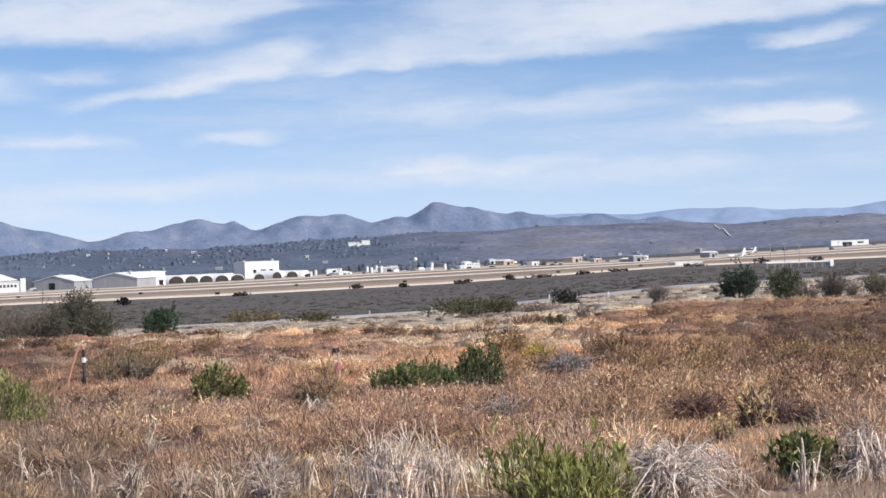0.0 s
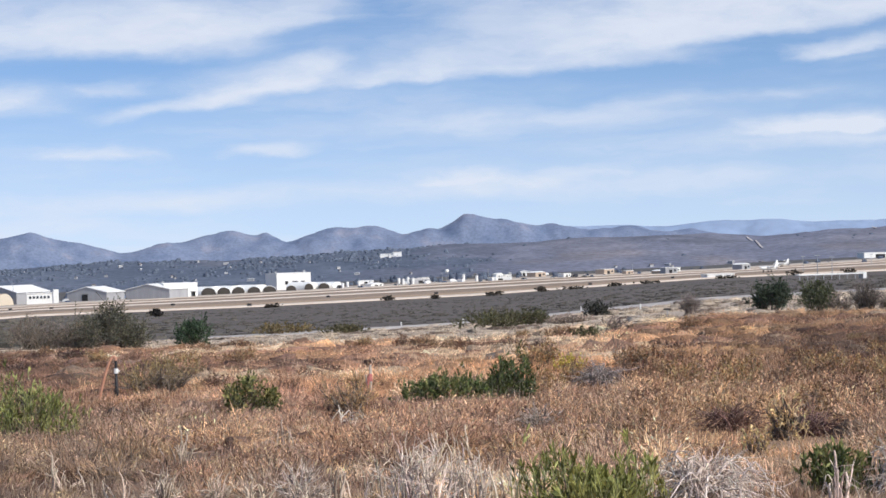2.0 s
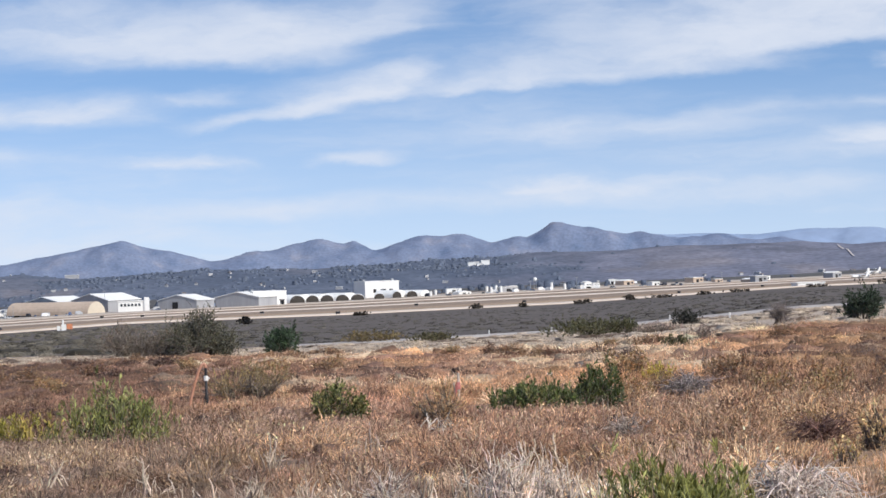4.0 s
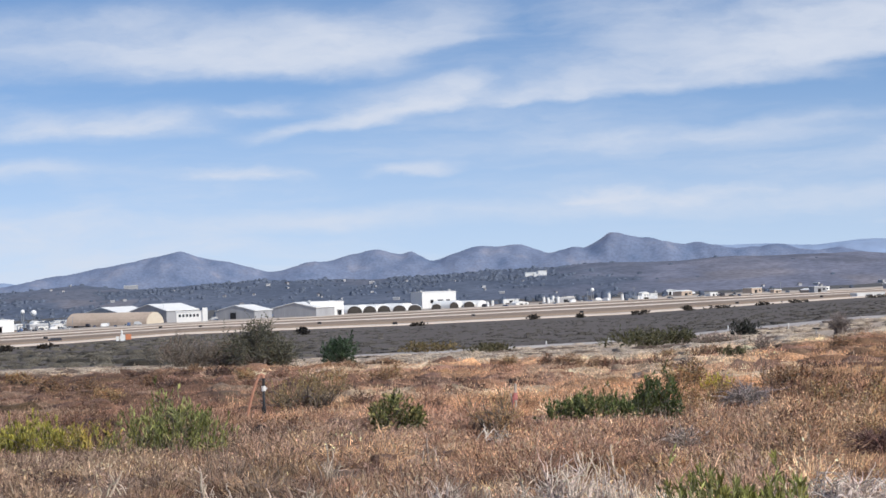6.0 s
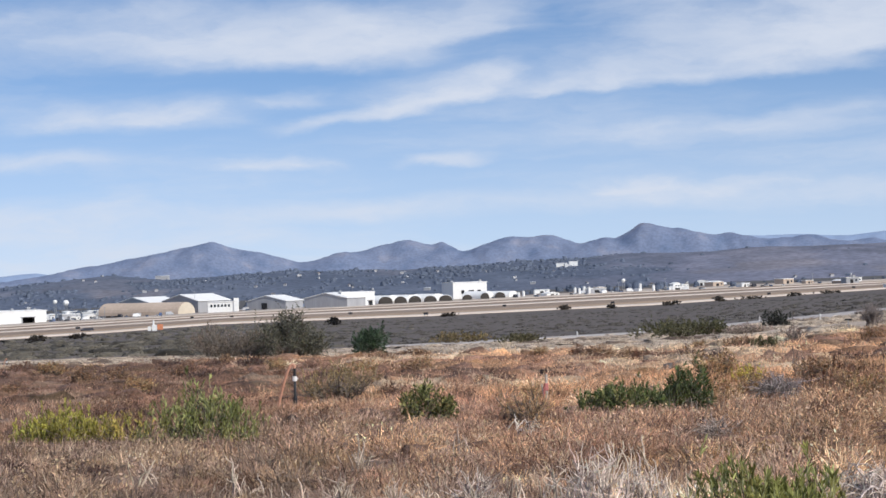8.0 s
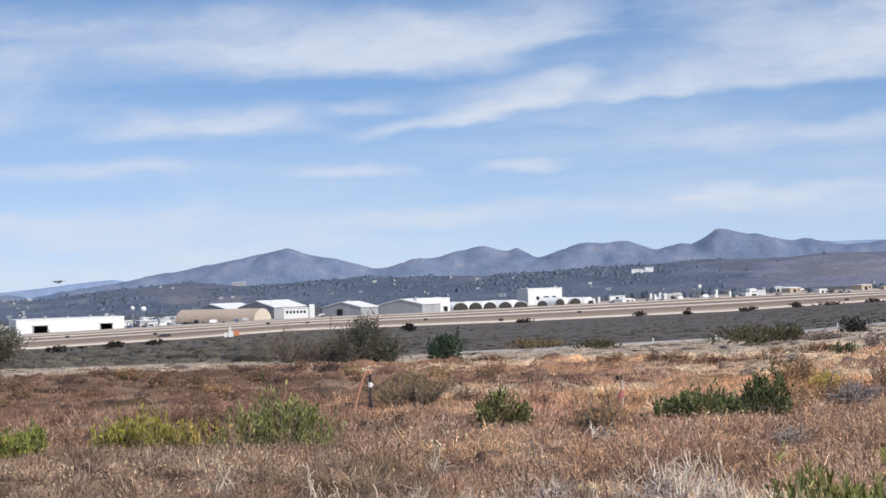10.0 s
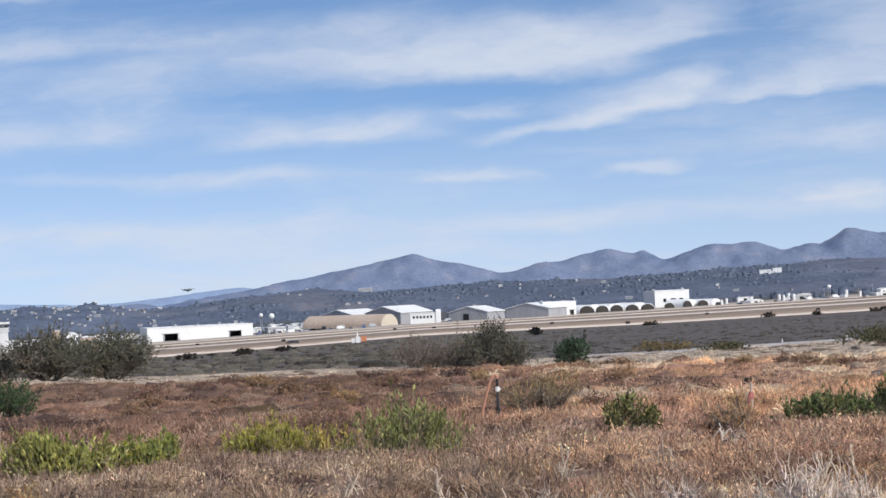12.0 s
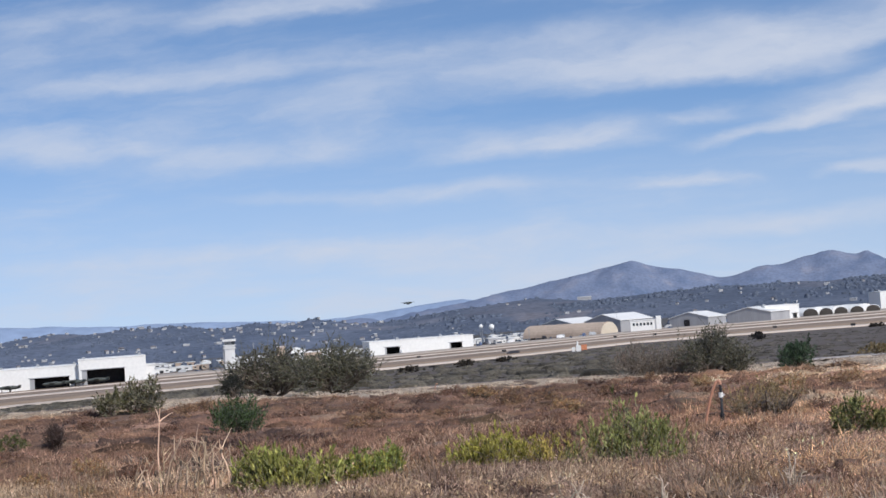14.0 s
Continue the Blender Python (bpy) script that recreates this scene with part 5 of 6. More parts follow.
# dead shrubs close by
dead_shrub(-1.9, 13.7, 0.66, 0.66, PALE_TWIG, "pale grey leafless shrub of upright bare stems", 64, 0, 0.0062, 5, spread=0.2)
dead_shrub(-0.4, 13.9, 0.42, 0.56, PALE_TWIG, "pale bare-stemmed shrub among dry brush", 40, 0, 0.0062, 5, spread=0.22)
dead_shrub(6.87, 13.9, 1.1, 0.48, (0.66, 0.55, 0.48), "grey dead shrub with drooping matted twigs", 100, 0.8, 0.0062, 9, lean=1.3)
dead_shrub(12.6, 14.6, 0.5, 0.56, (0.66, 0.55, 0.48), "grey dead shrub with drooping matted twigs", 70, 0.7, 0.0060, 9, lean=1.2)
dead_shrub(10.7, 14.0, 0.4, 0.42, PALE_TWIG, "pale broken twigs over a green shrub", 12, 0.5, 0.0055, 3, lean=1.0)
dead_shrub(-5.5, 13.8, 0.42, 0.5, (0.56, 0.46, 0.39), "grey leafless shrub in dry grass", 90, 0, 0.006, 4)
dead_shrub(-9.7, 13.9, 0.34, 0.55, (0.60, 0.48, 0.38), "pale dry upright stalks among dry brush", 45, 0, 0.0065, 3)
dead_shrub(-8.0, 14.1, 0.25, 0.42, (0.60, 0.48, 0.38), "pale dry upright stalks among dry brush", 36, 0, 0.006, 4)
for az, d, w, h, n in [(-6.9, 14.2, 0.35, 0.42, 16), (-4.4, 14.6, 0.3, 0.4, 14), (-3.1, 15.5, 0.4, 0.42, 18), (0.9, 14.4, 0.3, 0.45, 16), (-11.2, 15, 0.4, 0.38, 16), (-12.8, 17, 0.5, 0.4, 18), (-9.2, 20, 0.5, 0.42, 14), (-15.5, 19, 0.5, 0.4, 14), (4.9, 16, 0.3, 0.4, 12), (-1.0, 19, 0.5, 0.42, 16), (-6.0, 22, 0.5, 0.45, 14)]:
    dead_shrub(az, d, w, h, (0.56, 0.45, 0.35), "thin pale dry stalks standing in brush", n, 0, 0.0088, 2, "dry_stalks", 0.2, 0.3)
dead_shrub(3.69, 36, 1.05, 0.58, (0.34, 0.29, 0.27), "grey dead tangled shrub", 200, 0.3, 0.008, 4)
dead_shrub(4.28, 44, 0.35, 1.0, (0.20, 0.15, 0.13), "thin bare upright sapling", 9, 0, 0.014, 5, lean=0.1)
dead_shrub(1.8, 23.6, 0.6, 0.4, (0.36, 0.29, 0.25), "grey-brown dead stems among dry brush", 90, 0, 0.0065, 4)
dead_shrub(-3.95, 27, 0.7, 0.4, (0.52, 0.45, 0.38), "pale broken branches lying in brush", 14, 0.4, 0.012, 2, lean=0.9)
dead_shrub(-27.5, 28.8, 1.0, 1.45, (0.60, 0.43, 0.30), "cluster of tall dry pale stalks", 24, 0, 0.019, 3, "dry_stalks", 0.1, 0.5, 10)
dead_shrub(-27.1, 28.6, 0.9, 1.0, (0.58, 0.42, 0.28), "cluster of tall dry pale stalks", 24, 0, 0.014, 4, "dry_stalks", 0.15, 0.5, 6)
dead_shrub(-26.6, 29.0, 0.9, 1.0, (0.50, 0.37, 0.26), "cluster of tall dry pale stalks", 22, 0.1, 0.011, 3, "dry_stalks", 0.2, 0.3, 6)
dead_shrub(7.6, 22, 0.9, 0.45, (0.20, 0.12, 0.10), "dark reddish-brown bare brush", 160, 0.2, 0.006, 4)
dead_shrub(9.9, 21, 0.9, 0.42, (0.18, 0.11, 0.10), "dark reddish-brown bare brush", 160, 0.2, 0.006, 4)

# ---- irrigation risers and stakes ----
M_BLACK = material("black_pipe", [(0.02, 0.02, 0.022), (0.04, 0.04, 0.042)], 6, 0.5, 0.0, 0.2)
M_HOSE = material("faded_orange_pipe", [(0.46, 0.22, 0.14), (0.58, 0.31, 0.21)], 5, 0.6, 0.0, 0.15)
M_VALVE = material("white_plastic", [(0.70, 0.68, 0.64), (0.80, 0.78, 0.75)], 8, 0.5)
M_RIBBON = material("pink_red_ribbon", [(0.40, 0.13, 0.12), (0.50, 0.20, 0.18)], 9, 0.7)
M_STAKE = material("weathered_wood", [(0.42, 0.36, 0.30), (0.55, 0.48, 0.41)], 8, 0.9, 0.002, 0.25, stretch=(4, 4, 0.5))


def bent_pipe(points, r, sides=8):
    bm = bmesh.new()
    pts = [Vector(p) for p in points]
    rings = []
    for i, p in enumerate(pts):
        t = (pts[min(i + 1, len(pts) - 1)] - pts[max(i - 1, 0)]).normalized()
        a = t.cross(Vector((0, 1, 0.01))).normalized()
        c = t.cross(a)
        rings.append([bm.verts.new(p + r * (a * math.cos(2 * math.pi * k / sides) + c * math.sin(2 * math.pi * k / sides))) for k in range(sides)])
    for p, q in zip(rings, rings[1:]):
        for k in range(sides):
            bm.faces.new((p[k], p[(k + 1) % sides], q[(k + 1) % sides], q[k]))
    bm.faces.new(rings[0][::-1])
    bm.faces.new(rings[-1])
    return bm


def riser(az, d, h, label):
    root = thing("irrigation_riser", at(az, d, -0.05), label, "standpipe", 10, "irrigation risers")
    s = h / 0.95
    part("pipe", rod(0, 0, 0, 0.62 * s, 0.028 * s), M_BLACK, root, smooth=True)
    part("sleeve", rod(0, 0, 0, 0.30 * s, 0.05 * s, 0.045 * s), M_BLACK, root)
    valve = part("valve", rod(0, 0, 0.62 * s, 0.72 * s, 0.045 * s), M_VALVE, root, "white plastic valve")
    part("valve_handle", boxes((-0.02 * s, 0.075 * s, -0.02 * s, 0.02 * s, 0.655 * s, 0.685 * s)), M_VALVE, valve)
    part("upper_pipe", rod(0, 0, 0.72 * s, 0.90 * s, 0.026 * s), M_BLACK, root)
    part("elbow", bent_pipe([(0, 0, 0.88 * s), (-0.005, 0, 0.93 * s), (-0.03 * s, 0, 0.955 * s), (-0.07 * s, 0, 0.95 * s)], 0.034 * s), M_HOSE, root)
    arcpts = [(-0.06 * s - 0.31 * s * (i / 10) ** 0.85, 0.05 * i / 10, s * (0.955 - 0.95 * (i / 10) ** 1.22)) for i in range(11)]
    part("hose", bent_pipe(arcpts, 0.027 * s), M_HOSE, root, "faded orange curved hose", smooth=True)
    return root


CLEAR.extend([(*at(-11.1, 41)[:2], 0.35), (*at(-3.28, 40.9)[:2], 0.2), (*at(-19.5, 111)[:2], 0.4)])
riser(-10.95, 41.1, 1.02, "black irrigation standpipe with faded orange hose")
riser(-19.5, 111, 0.66, "distant black standpipe with pale orange hose")

stake = thing("survey_stake", at(-3.28, 40.9, -0.05), "weathered wooden stake tied with red ribbon", "stake", 20)
part("post", boxes((-0.022, 0.022, -0.022, 0.022, 0, 0.66), bevel=0.004), M_STAKE, stake)
ribbon = part("ribbon", boxes((-0.05, 0.035, -0.035, 0.035, 0.30, 0.46), bevel=0.008), M_RIBBON, stake, "faded red ribbon")
part("ribbon_tail", boxes((-0.075, -0.045, -0.02, 0.0, 0.14, 0.40)), M_RIBBON, ribbon)
part("second_post", bent_pipe([(-0.03, 0.02, 0), (-0.09, 0.03, 0.34), (-0.10, 0.03, 0.45)], 0.018), M_STAKE, stake)
sign = thing("small_signpost", at(5.81, 120.5, -0.05), "small dark signboard on a thin post", "signpost", 5)
part("post", rod(0, 0, 0, 0.5, 0.03), M_STEEL, sign)
part("board", boxes((-0.24, 0.24, -0.02, 0.02, 0.5, 0.6)), M_DARK, sign)
for i, (az, d) in enumerate([(-3.9, 205), (-2.3, 200), (-0.4, 200), (2.0, 205), (3.2, 205), (5.0, 170), (9.2, 190), (-6.0, 215)]):
    m = thing("marker_post", at(az, d, -0.05), "short white marker post along the track", "marker", 0, "marker posts")
    part("post", rod(0, 0, 0, 0.5, 0.07, sides=8), M_VALVE, m)
    part("cap", rod(0, 0, 0.5, 0.56, 0.08, 0.04, 8), M_VALVE, m)
stone = thing("pale_box", at(-0.55, 52.5, -0.05), "small white box lying in brown brush", "box", 15)
part("body", boxes((-0.09, 0.09, -0.08, 0.08, 0, 0.22), bevel=0.01), M_VALVE, stone)
part("lid", boxes((-0.10, 0.10, -0.09, 0.09, 0.22, 0.25)), M_VALVE, stone)

# ---- brush over the whole field ----
def scatter(r0, r1, a0, a1, count, all_over=False):
    r = np.sqrt(rng.uniform(r0 * r0, r1 * r1, count))
    az = rng.uniform(a0, a1, count)
    x, y = np.sin(np.radians(az)) * r, np.cos(np.radians(az)) * r
    free = np.ones(count, bool)
    for cx, cy, cr in () if all_over else CLEAR:
        d = math.hypot(cx, cy)
        ux, uy = cx / d, cy / d
        fore = (x - cx) * ux + (y - cy) * uy
        side = (x - cx) * uy - (y - cy) * ux
        free &= ~((abs(side) < cr) & (fore < cr) & (fore > -cr - min(0.035 * d, 3.0)))
    x, y = x[free], y[free]
    return x, y, ground_z(x, y) - 0.03


def headroom(x, y):
    """How high brush may stand at a place before it would bury a plant or a post behind it."""
    cap = np.full(len(x), 9.0)
    for cx, cy, cr in CLEAR:
        d = math.hypot(cx, cy)
        fore = ((x - cx) * cx + (y - cy) * cy) / d
        side = ((x - cx) * cy - (y - cy) * cx) / d
        hit = (abs(side) < cr + 0.25) & (fore < 0.3) & (fore > -0.3 * d)
        cap[hit] = np.minimum(cap[hit], 0.10 + 0.05 * np.maximum(-fore[hit], 0))
    return cap


# dry shrubs that stand out of the low brush: a few kinds, each built once
posts = len(CLEAR)
DRY = [
    ("golden dry shrub with fine curled leaves", 0.62, 0.50, (0.27, 0.168, 0.080), (0.42, 0.30, 0.15)),
    ("tawny dry shrub with fine twigs", 0.70, 0.46, (0.20, 0.125, 0.072), (0.34, 0.22, 0.12)),
    ("russet dry shrub with dense twigs", 0.66, 0.42, (0.145, 0.080, 0.052), (0.24, 0.14, 0.09)),
    ("dark maroon dry shrub in low brush", 0.74, 0.40, (0.085, 0.052, 0.042), (0.15, 0.09, 0.07)),
    ("grey-mauve dry shrub with bare twigs", 0.60, 0.40, (0.150, 0.112, 0.092), (0.28, 0.22, 0.18)),
]
dry_shrubs = []
for label, w, h, colour, accent in DRY:
    for turn_ in range(2):
        dry_shrubs.append(bush("dry_shrub", 15.6 + 0.3 * len(dry_shrubs), 30 + 2.2 * len(dry_shrubs), w, h, colour, label, 1500, 0.030, 0.5, 0.30, 9, "dry shrub", 26, "dry shrubs", accent))
del CLEAR[posts:]
pick = random.Random(23)
for r0, r1, a0, a1, count, odds, grow in [
        (15.5, 22, 3, 14, 26, (5, 4, 3, 1, 1), 0.75), (22, 38, 1, 14.5, 62, (5, 5, 3, 2, 0), 1.05), (38, 60, 4, 15, 34, (1, 3, 4, 6, 0), 1.3), (14.5, 24, -34, 3, 40, (2, 3, 3, 2, 3), 0.62), (24, 44, -34, 1, 70, (1, 2, 4, 4, 2), 0.85),
        (46, 92, -34, 8, 110, (2, 4, 5, 5, 0), 1.75)]:
    for i in range(count):
        r, az = math.sqrt(pick.uniform(r0 * r0, r1 * r1)), pick.uniform(a0, a1)
        where = at(az, r, -0.06)
        model = dry_shrubs[2 * pick.choices(range(5), odds)[0] + pick.randrange(2)]
        size = grow * pick.uniform(0.7, 1.3)
        tall = min(size, float(headroom(np.array([where.x]), np.array([where.y]))[0]) / 0.52) * (0.72 if r > 46 else 1.0)
        if tall < 0.45 * size:
            continue
        copy_thing(model, Matrix.Translation(where) @ Matrix.Rotation(pick.uniform(0, 6.28), 4, "Z") @ Matrix.Diagonal((size, size, tall, 1)))

SIDES = 7


def mound_set(x, y, z, w, h, tint, RING=2):
    """Low lumpy bodies of brush."""
    n = len(x)
    v = [np.stack([x, y, z + h], -1)[:, None]]
    for k in range(1, RING + 1):
        p = math.pi / 2 * k / RING
        a = np.arange(SIDES) * 2 * math.pi / SIDES + 0.4 * k
        wob_ = 1 + 0.22 * rng.normal(size=(n, SIDES))
        v.append(np.stack([x[:, None] + w[:, None] * 0.5 * math.sin(p) * np.cos(a) * wob_, y[:, None] + w[:, None] * 0.5 * math.sin(p) * np.sin(a) * wob_, z[:, None] + h[:, None] * (math.cos(p) * wob_ if k < RING else 0 * wob_ - 0.2)], -1))
    v = np.concatenate(v, 1)
    m = 1 + RING * SIDES
    k0 = np.arange(n)[:, None] * m
    j = np.arange(SIDES)
    f = [np.concatenate([k0 + np.array([[0, 1 + i, 1 + (i + 1) % SIDES]]) for i in j])]
    f.append(np.concatenate([k0 + np.array([[1 + q * SIDES + i, 1 + (q + 1) * SIDES + i, 1 + (q + 1) * SIDES + (i + 1) % SIDES, 1 + q * SIDES + (i + 1) % SIDES]]) for q in range(RING - 1) for i in j]))
    return v.reshape(-1, 3), f, np.repeat(tint, m, 0)


def tuft_set(x, y, z, w, h, tint, each, thick, long, flat, spike=0.35, straw=0.14):
    """Fine twigs standing out of a body of brush."""
    n = len(x)
    i = np.repeat(np.arange(n), each)
    way = unit(rng.normal(size=(len(i), 3)) * (1, 1, 0.7) + (0, 0, 0.35))
    way[:, 2] = abs(way[:, 2])
    k = rng.uniform(0.55, 1.0, (len(i), 1))
    root = np.stack([x[i], y[i], z[i]], -1) + way * np.stack([w[i] * 0.5, w[i] * 0.5, h[i]], -1) * k
    out = unit(way * (1 - spike) + np.array([0, 0, 1.0]) * spike + 0.35 * rng.normal(size=way.shape))
    # twigs rooted nearer the body's middle get a darker colour
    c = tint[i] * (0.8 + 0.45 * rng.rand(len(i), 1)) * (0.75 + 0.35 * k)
    pale = rng.rand(len(i)) < straw * (1 - 0.6 * np.clip((-6 - np.degrees(np.arctan2(x[i], y[i]))) / 6, 0, 1))
    c[pale] = vary((0.52, 0.41, 0.29), int(pale.sum()), 0.12)
    return blades(root, out, long * rng.uniform(0.5, 1.4, len(i)), thick * rng.uniform(0.6, 1.5, len(i)), c, 0.35, flat)


def stuff(name, sets, mat, label, category="brush", smooth=False):
    v, f, t = merge(sets)
    return tagged(new(name, np_mesh(name, v, f, mat, t, smooth)), label, category, kind="stuff")


A0, A1 = -36.0, 16.0


KINDS = np.array([(0.215, 0.120, 0.078), (0.36, 0.215, 0.12), (0.120, 0.074, 0.056), (0.48, 0.36, 0.24), (0.25, 0.18, 0.138), (0.44, 0.29, 0.15)])
zones = [  # near, far, bodies, width, height to width, twigs each, twig thickness, twig length, flat, strength of kinds, pale twigs
    (10.8, 19, 680, 0.50, 0.66, 300, 0.0078, 0.12, False, 0.8, 0.13),
    (19, 30, 1150, 0.62, 0.62, 290, 0.0095, 0.12, True, 0.8, 0.09),
    (30, 48, 2000, 0.78, 0.50, 210, 0.0138, 0.12, True, 0.65, 0.05),
    (48, 70, 2300, 1.00, 0.32, 200, 0.018, 0.11, True, 0.5, 0.03),
    (70, 98, 2600, 1.30, 0.25, 160, 0.024, 0.13, True, 0.5, 0.03),
]
bodies, twigs_near, twigs_far, seeds = [], [], [], []
for r0, r1, count, w, ratio, each, thick, long, flat_blade, own, pale in zones:
    x, y, z = scatter(r0, r1, A0, A1, count)
    count = len(x)
    az, r = np.degrees(np.arctan2(x, y)), np.hypot(x, y)
    patch = noise2(x, y, 4.0, 2, 91)
    size = rng.lognormal(0, 0.36 if r0 < 48 else 0.45, count).clip(0.4, 2.2) * (1 + 0.35 * patch)
    east = np.clip((az - 1) / 5, 0, 1) * np.clip(1 - abs(r - 30) / 22, 0, 1)
    west = np.clip((-8 - az) / 5, 0, 1)
    w_ = w * size * (1 + 0.30 * east)
    h_ = np.minimum(w_ * ratio * rng.uniform(0.65, 1.25, count) * (1 + 0.25 * east - 0.30 * west), 0.62)
    h_ = np.minimum(h_, headroom(x, y))
    w_ = np.minimum(w_, h_ * 4.5)
    z = z - 0.15 * h_
    kind = rng.choice(6, count, p=(0.30, 0.21, 0.20, 0.05, 0.12, 0.12))
    k = (own * rng.uniform(0.3, 1.0, count) * (1 - 0.45 * west))[:, None]
    tint = brush_tint(x, y) * (1 - k) + KINDS[kind] * k
    dim = 1.13 * (1 - 0.25 * west) * (1 - 0.22 * np.clip(1.4 - abs(az - 11) / 5, 0, 1) * np.clip(1.4 - abs(r - 54) / 18, 0, 1)) * (1 - 0.34 * np.clip((az - 5) / 5, 0, 1) * np.clip((r - 20) / 12, 0, 1))
    tint = np.clip(tint * rng.lognormal(0, 0.26, (count, 1)) * dim[:, None], 0.03, 0.7)
    # near bodies are coloured darker to stand in for shade inside the clumps
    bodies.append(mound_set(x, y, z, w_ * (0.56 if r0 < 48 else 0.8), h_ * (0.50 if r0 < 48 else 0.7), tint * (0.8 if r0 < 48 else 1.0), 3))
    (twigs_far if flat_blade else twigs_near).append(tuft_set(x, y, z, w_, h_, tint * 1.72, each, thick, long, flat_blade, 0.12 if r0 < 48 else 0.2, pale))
    if r0 < 30:      # curled leaves and seed heads out on the twigs
        i = np.repeat(np.arange(count), 150 if r0 < 19 else 80)
        way = unit(rng.normal(size=(len(i), 3)) * (1, 1, 0.8) + (0, 0, 0.4))
        way[:, 2] = abs(way[:, 2])
        at_ = np.stack([x[i], y[i], z[i]], -1) + way * np.stack([w_[i] * 0.5, w_[i] * 0.5, h_[i]], -1) * rng.uniform(0.75, 1.35, (len(i), 1))
        c = tint[i] * 1.9
        light = rng.rand(len(i)) < 0.16 + 0.16 * (kind[i] == 5)
        c[light] = vary((0.60, 0.45, 0.27), int(light.sum()), 0.15)
        ln = (0.020 if r0 < 19 else 0.026) * rng.uniform(0.6, 1.8, len(i))
        seeds.append(leaves(at_, unit(way + 0.8 * rng.normal(size=way.shape)), ln * 1.5, ln * 0.6, np.clip(c, 0.03, 0.85)))
# low litter of twigs between the bodies
x, y, z = scatter(10.8, 17, A0, A1, 1500, True)
tint = np.clip(brush_tint(x, y) * (1 + 0.2 * rng.normal(size=(len(x), 1))), 0.03, 0.8)
flat_ = np.ones(len(x))
twigs_far.append(tuft_set(x, y, z, 0.5 * flat_, 0.10 * flat_, tint * 1.3, 60, 0.008, 0.12, True, 0.2, 0.15))
x, y, z = scatter(10.8, 48, A0, A1, 5200, True)
tint = np.clip(brush_tint(x, y) * (1 + 0.2 * rng.normal(size=(len(x), 1))), 0.03, 0.8)
flat_ = np.ones(len(x))
twigs_far.append(tuft_set(x, y, z, 0.7 * flat_, 0.06 * flat_, tint * 1.3, 40, 0.010, 0.12, True, 0.35, 0.10))
stuff("seed_heads", seeds, M_BRUSH, "dry curled leaves and seed heads of low brush")
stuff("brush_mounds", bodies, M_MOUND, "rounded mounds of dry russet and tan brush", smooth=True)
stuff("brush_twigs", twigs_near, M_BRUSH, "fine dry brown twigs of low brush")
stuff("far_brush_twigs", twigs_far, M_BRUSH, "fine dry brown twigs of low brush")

# upright dry grass stems
sets = []
for r0, r1, count, hgt, thick, clump in [(11, 18, 1900, 0.26, 0.0046, 11), (18, 28, 2600, 0.25, 0.0068, 9), (28, 45, 2600, 0.20, 0.0105, 7)]:
    x, y, z = scatter(r0, r1, A0, A1, count)
    keep = noise2(x, y, 2.2, 3, 71) + 0.5 * noise2(x, y, 9.0, 2, 72) > 0.16
    x, y, z = x[keep], y[keep], z[keep]
    count = len(x)
    i = np.repeat(np.arange(count), clump)
    root = np.stack([x[i], y[i], z[i] + 0.08], -1) + rng.normal(size=(len(i), 3)) * (0.07, 0.07, 0.02)
    way = unit(np.array([0, 0, 1.0]) + 0.34 * rng.normal(size=(len(i), 3)))
    tall = hgt * rng.lognormal(0, 0.25, count)[i] * rng.uniform(0.6, 1.25, len(i))
    kinds = np.array([(0.40, 0.27, 0.16), (0.24, 0.16, 0.12), (0.50, 0.40, 0.31), (0.42, 0.25, 0.13)])[rng.randint(0, 4, count)]
    dim = 1 - 0.38 * np.clip((-3 - np.degrees(np.arctan2(x[i], y[i]))) / 8, 0, 1)
    sets.append(blades(root, way, tall, thick * rng.uniform(0.7, 1.5, len(i)), vary(kinds[i], len(i), 0.15) * dim[:, None], 0.25))
stuff("dry_grass", sets, M_BRUSH, "upright dry straw-coloured grass stems", "grass")

# pale tufts on the verge, low scrub on the flats
x, y, z = scatter(94, 186, A0, A1, 4800)
z = z - 0.12
tint = np.where((rng.rand(len(x)) < 0.18)[:, None], np.array((0.15, 0.11, 0.085)), np.array((0.46, 0.375, 0.29))) * (1 + 0.15 * rng.normal(size=(len(x), 1)))
size = rng.lognormal(0, 0.4, len(x)).clip(0.4, 2.2)
stuff("verge_tufts", [mound_set(x, y, z, 1.1 * size, 0.15 * size, np.clip(tint, 0.04, 0.7), 3), tuft_set(x, y, z, 1.3 * size, 0.22 * size, np.clip(tint, 0.04, 0.7), 60, 0.036, 0.16, True)], M_MOUND, "pale straw-coloured grass tufts on the verge", "grass", True)
x, y, z = scatter(200, 760, A0, A1, 6400)
az = np.degrees(np.arctan2(x, y))
left = np.clip((-6 - az) / 8, 0, 1)
keep = (np.hypot(x, y) < 420) | (rng.rand(len(x)) < 0.5)
x, y, z, left = x[keep], y[keep], z[keep], left[keep]
tint = np.array((0.094, 0.084, 0.072)) * (1 - left[:, None]) + np.array((0.11, 0.098, 0.078)) * left[:, None]
tint = np.clip(tint * (1 + 0.25 * rng.normal(size=(len(x), 1))), 0.02, 0.3)
size = rng.lognormal(0, 0.4, len(x)).clip(0.4, 2.2) * (0.55 + 0.55 * left)
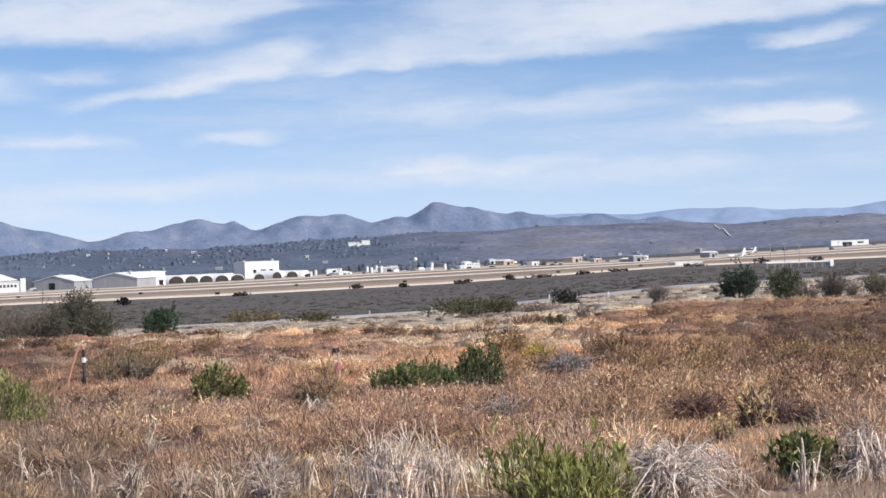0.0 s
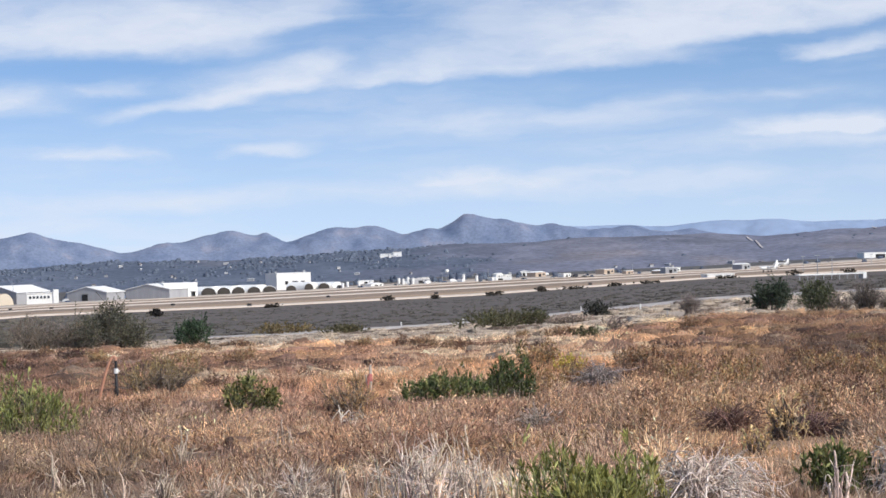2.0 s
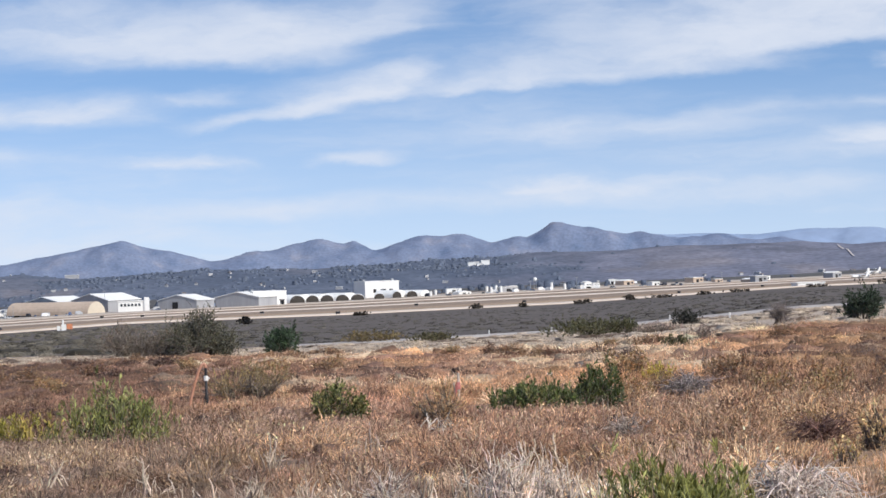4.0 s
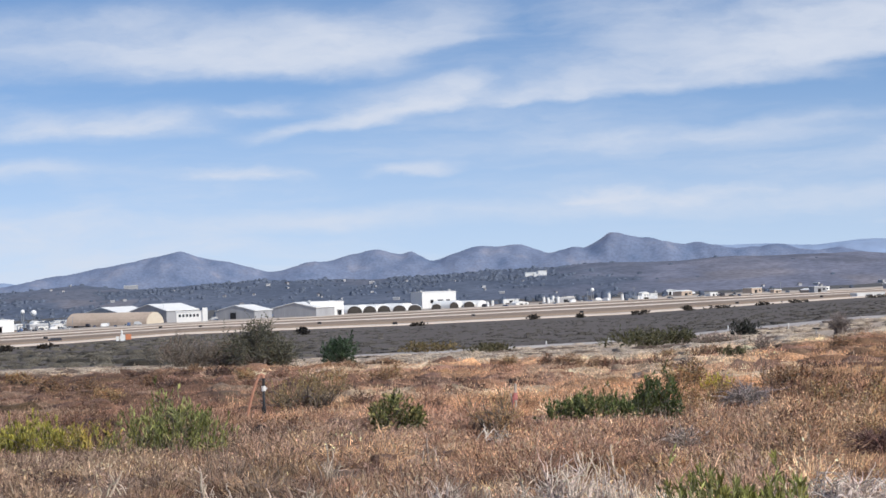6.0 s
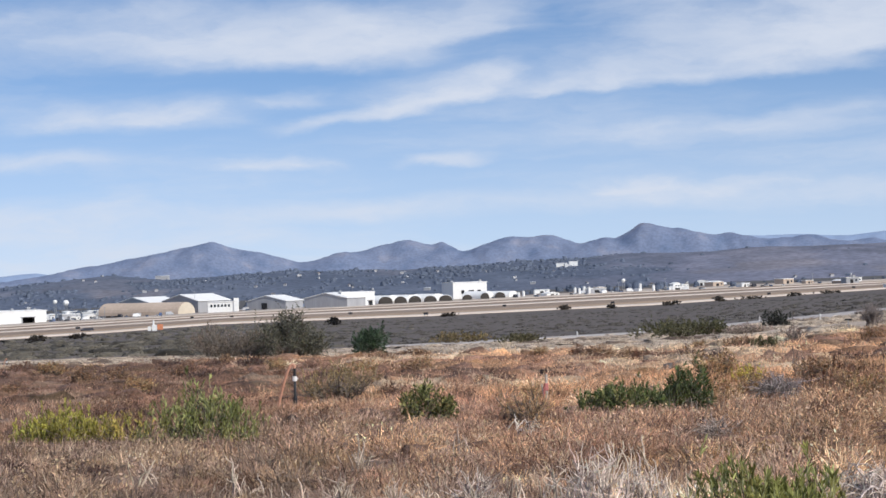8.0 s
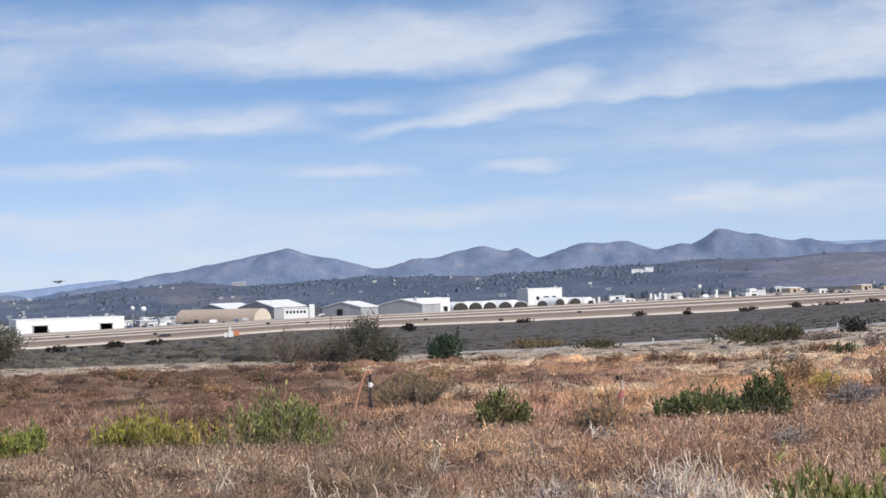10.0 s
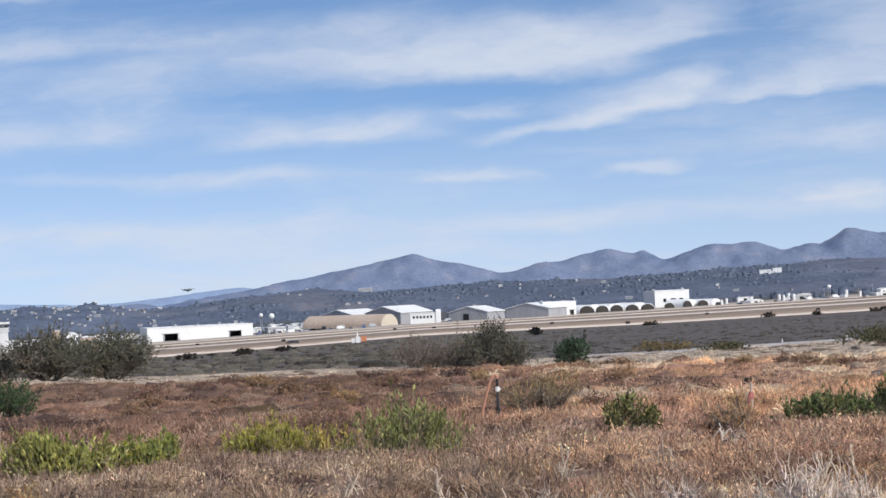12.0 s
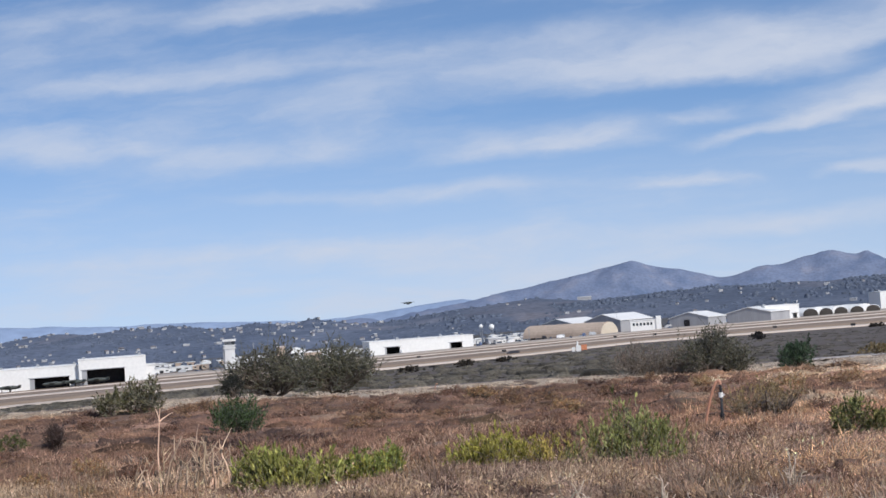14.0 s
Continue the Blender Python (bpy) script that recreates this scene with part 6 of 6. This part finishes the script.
stuff("flats_scrub", [mound_set(x, y, z, 2.0 * size, (0.22 + 0.1 * left) * size, tint), tuft_set(x, y, z, 2.3 * size, (0.30 + 0.2 * left) * size, tint * 1.15, 22, 0.10, 0.26, True, 0.35, 0.0)], M_MOUND, "dark low scrub on the flats before the airfield", "scrub", True)

# woods on the hills
hill_az = rng.uniform(-35, 14, 34000)
hill_k = np.where(rng.rand(34000) < 0.4, rng.uniform(0, 0.72, 34000), rng.choice([0.68, 0.45, 0.06], 34000) + 0.04 * rng.normal(size=34000)).clip(0, 0.73)
px, py, pz = on_slopes("near_hills", hill_az, hill_k)
chance = np.where(wooded(px, py, hill_az) > 0.0, 1.0, np.where(hill_az < -20, 0.12, np.where(hill_az < 0, 0.04, 0.006)))
grown = rng.rand(34000) < chance * np.where(hill_az < -20, 0.35, 0.30)
px, py, pz, hill_az = px[grown], py[grown], pz[grown] - 1, hill_az[grown]
pw = rng.uniform(4, 9, len(px)) * np.where(hill_az < -20, 0.7, 1)
rnd2 = random.Random(5)
# crown colour has blue distance haze in it; the airfield trees reuse it
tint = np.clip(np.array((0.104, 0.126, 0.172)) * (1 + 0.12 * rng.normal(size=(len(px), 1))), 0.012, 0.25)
ph = pw * np.where(rng.rand(len(px)) < 0.06, rng.uniform(0.6, 0.9, len(px)), rng.uniform(0.28, 0.5, len(px)))
stuff("hillside_trees", [mound_set(px, py, pz, pw, ph, tint), tuft_set(px, py, pz, pw, ph, tint, 6, 0.9, 1.0, True, 0.35, 0.0)], M_MOUND, "dark hazy wooded clumps of distant trees on hills", "trees")
x, y = [], []
for i in range(330):
    az = rnd2.uniform(-34, 13)
    d = rnd2.uniform(1720, 2150)
    if az > 1.5 and rnd2.random() < 0.72:
        continue
    x.append(math.sin(radians(az)) * d), y.append(math.cos(radians(az)) * d)
x, y = np.array(x), np.array(y)
z, w = ground_z(x, y) - 0.5, rng.uniform(4, 10, len(x)) * np.where(np.degrees(np.arctan2(x, y)) > 1.5, 0.7, 1.0)
stuff("airfield_trees", [mound_set(x, y, z, w, w * rng.uniform(0.5, 0.9, len(x)), tint[: len(x)] * 0.9), tuft_set(x, y, z, w, w * 0.7, tint[: len(x)], 30, 0.8, 1.5, True, 0.35, 0.0)], M_MOUND, "dark hazy trees behind the airfield buildings", "trees")
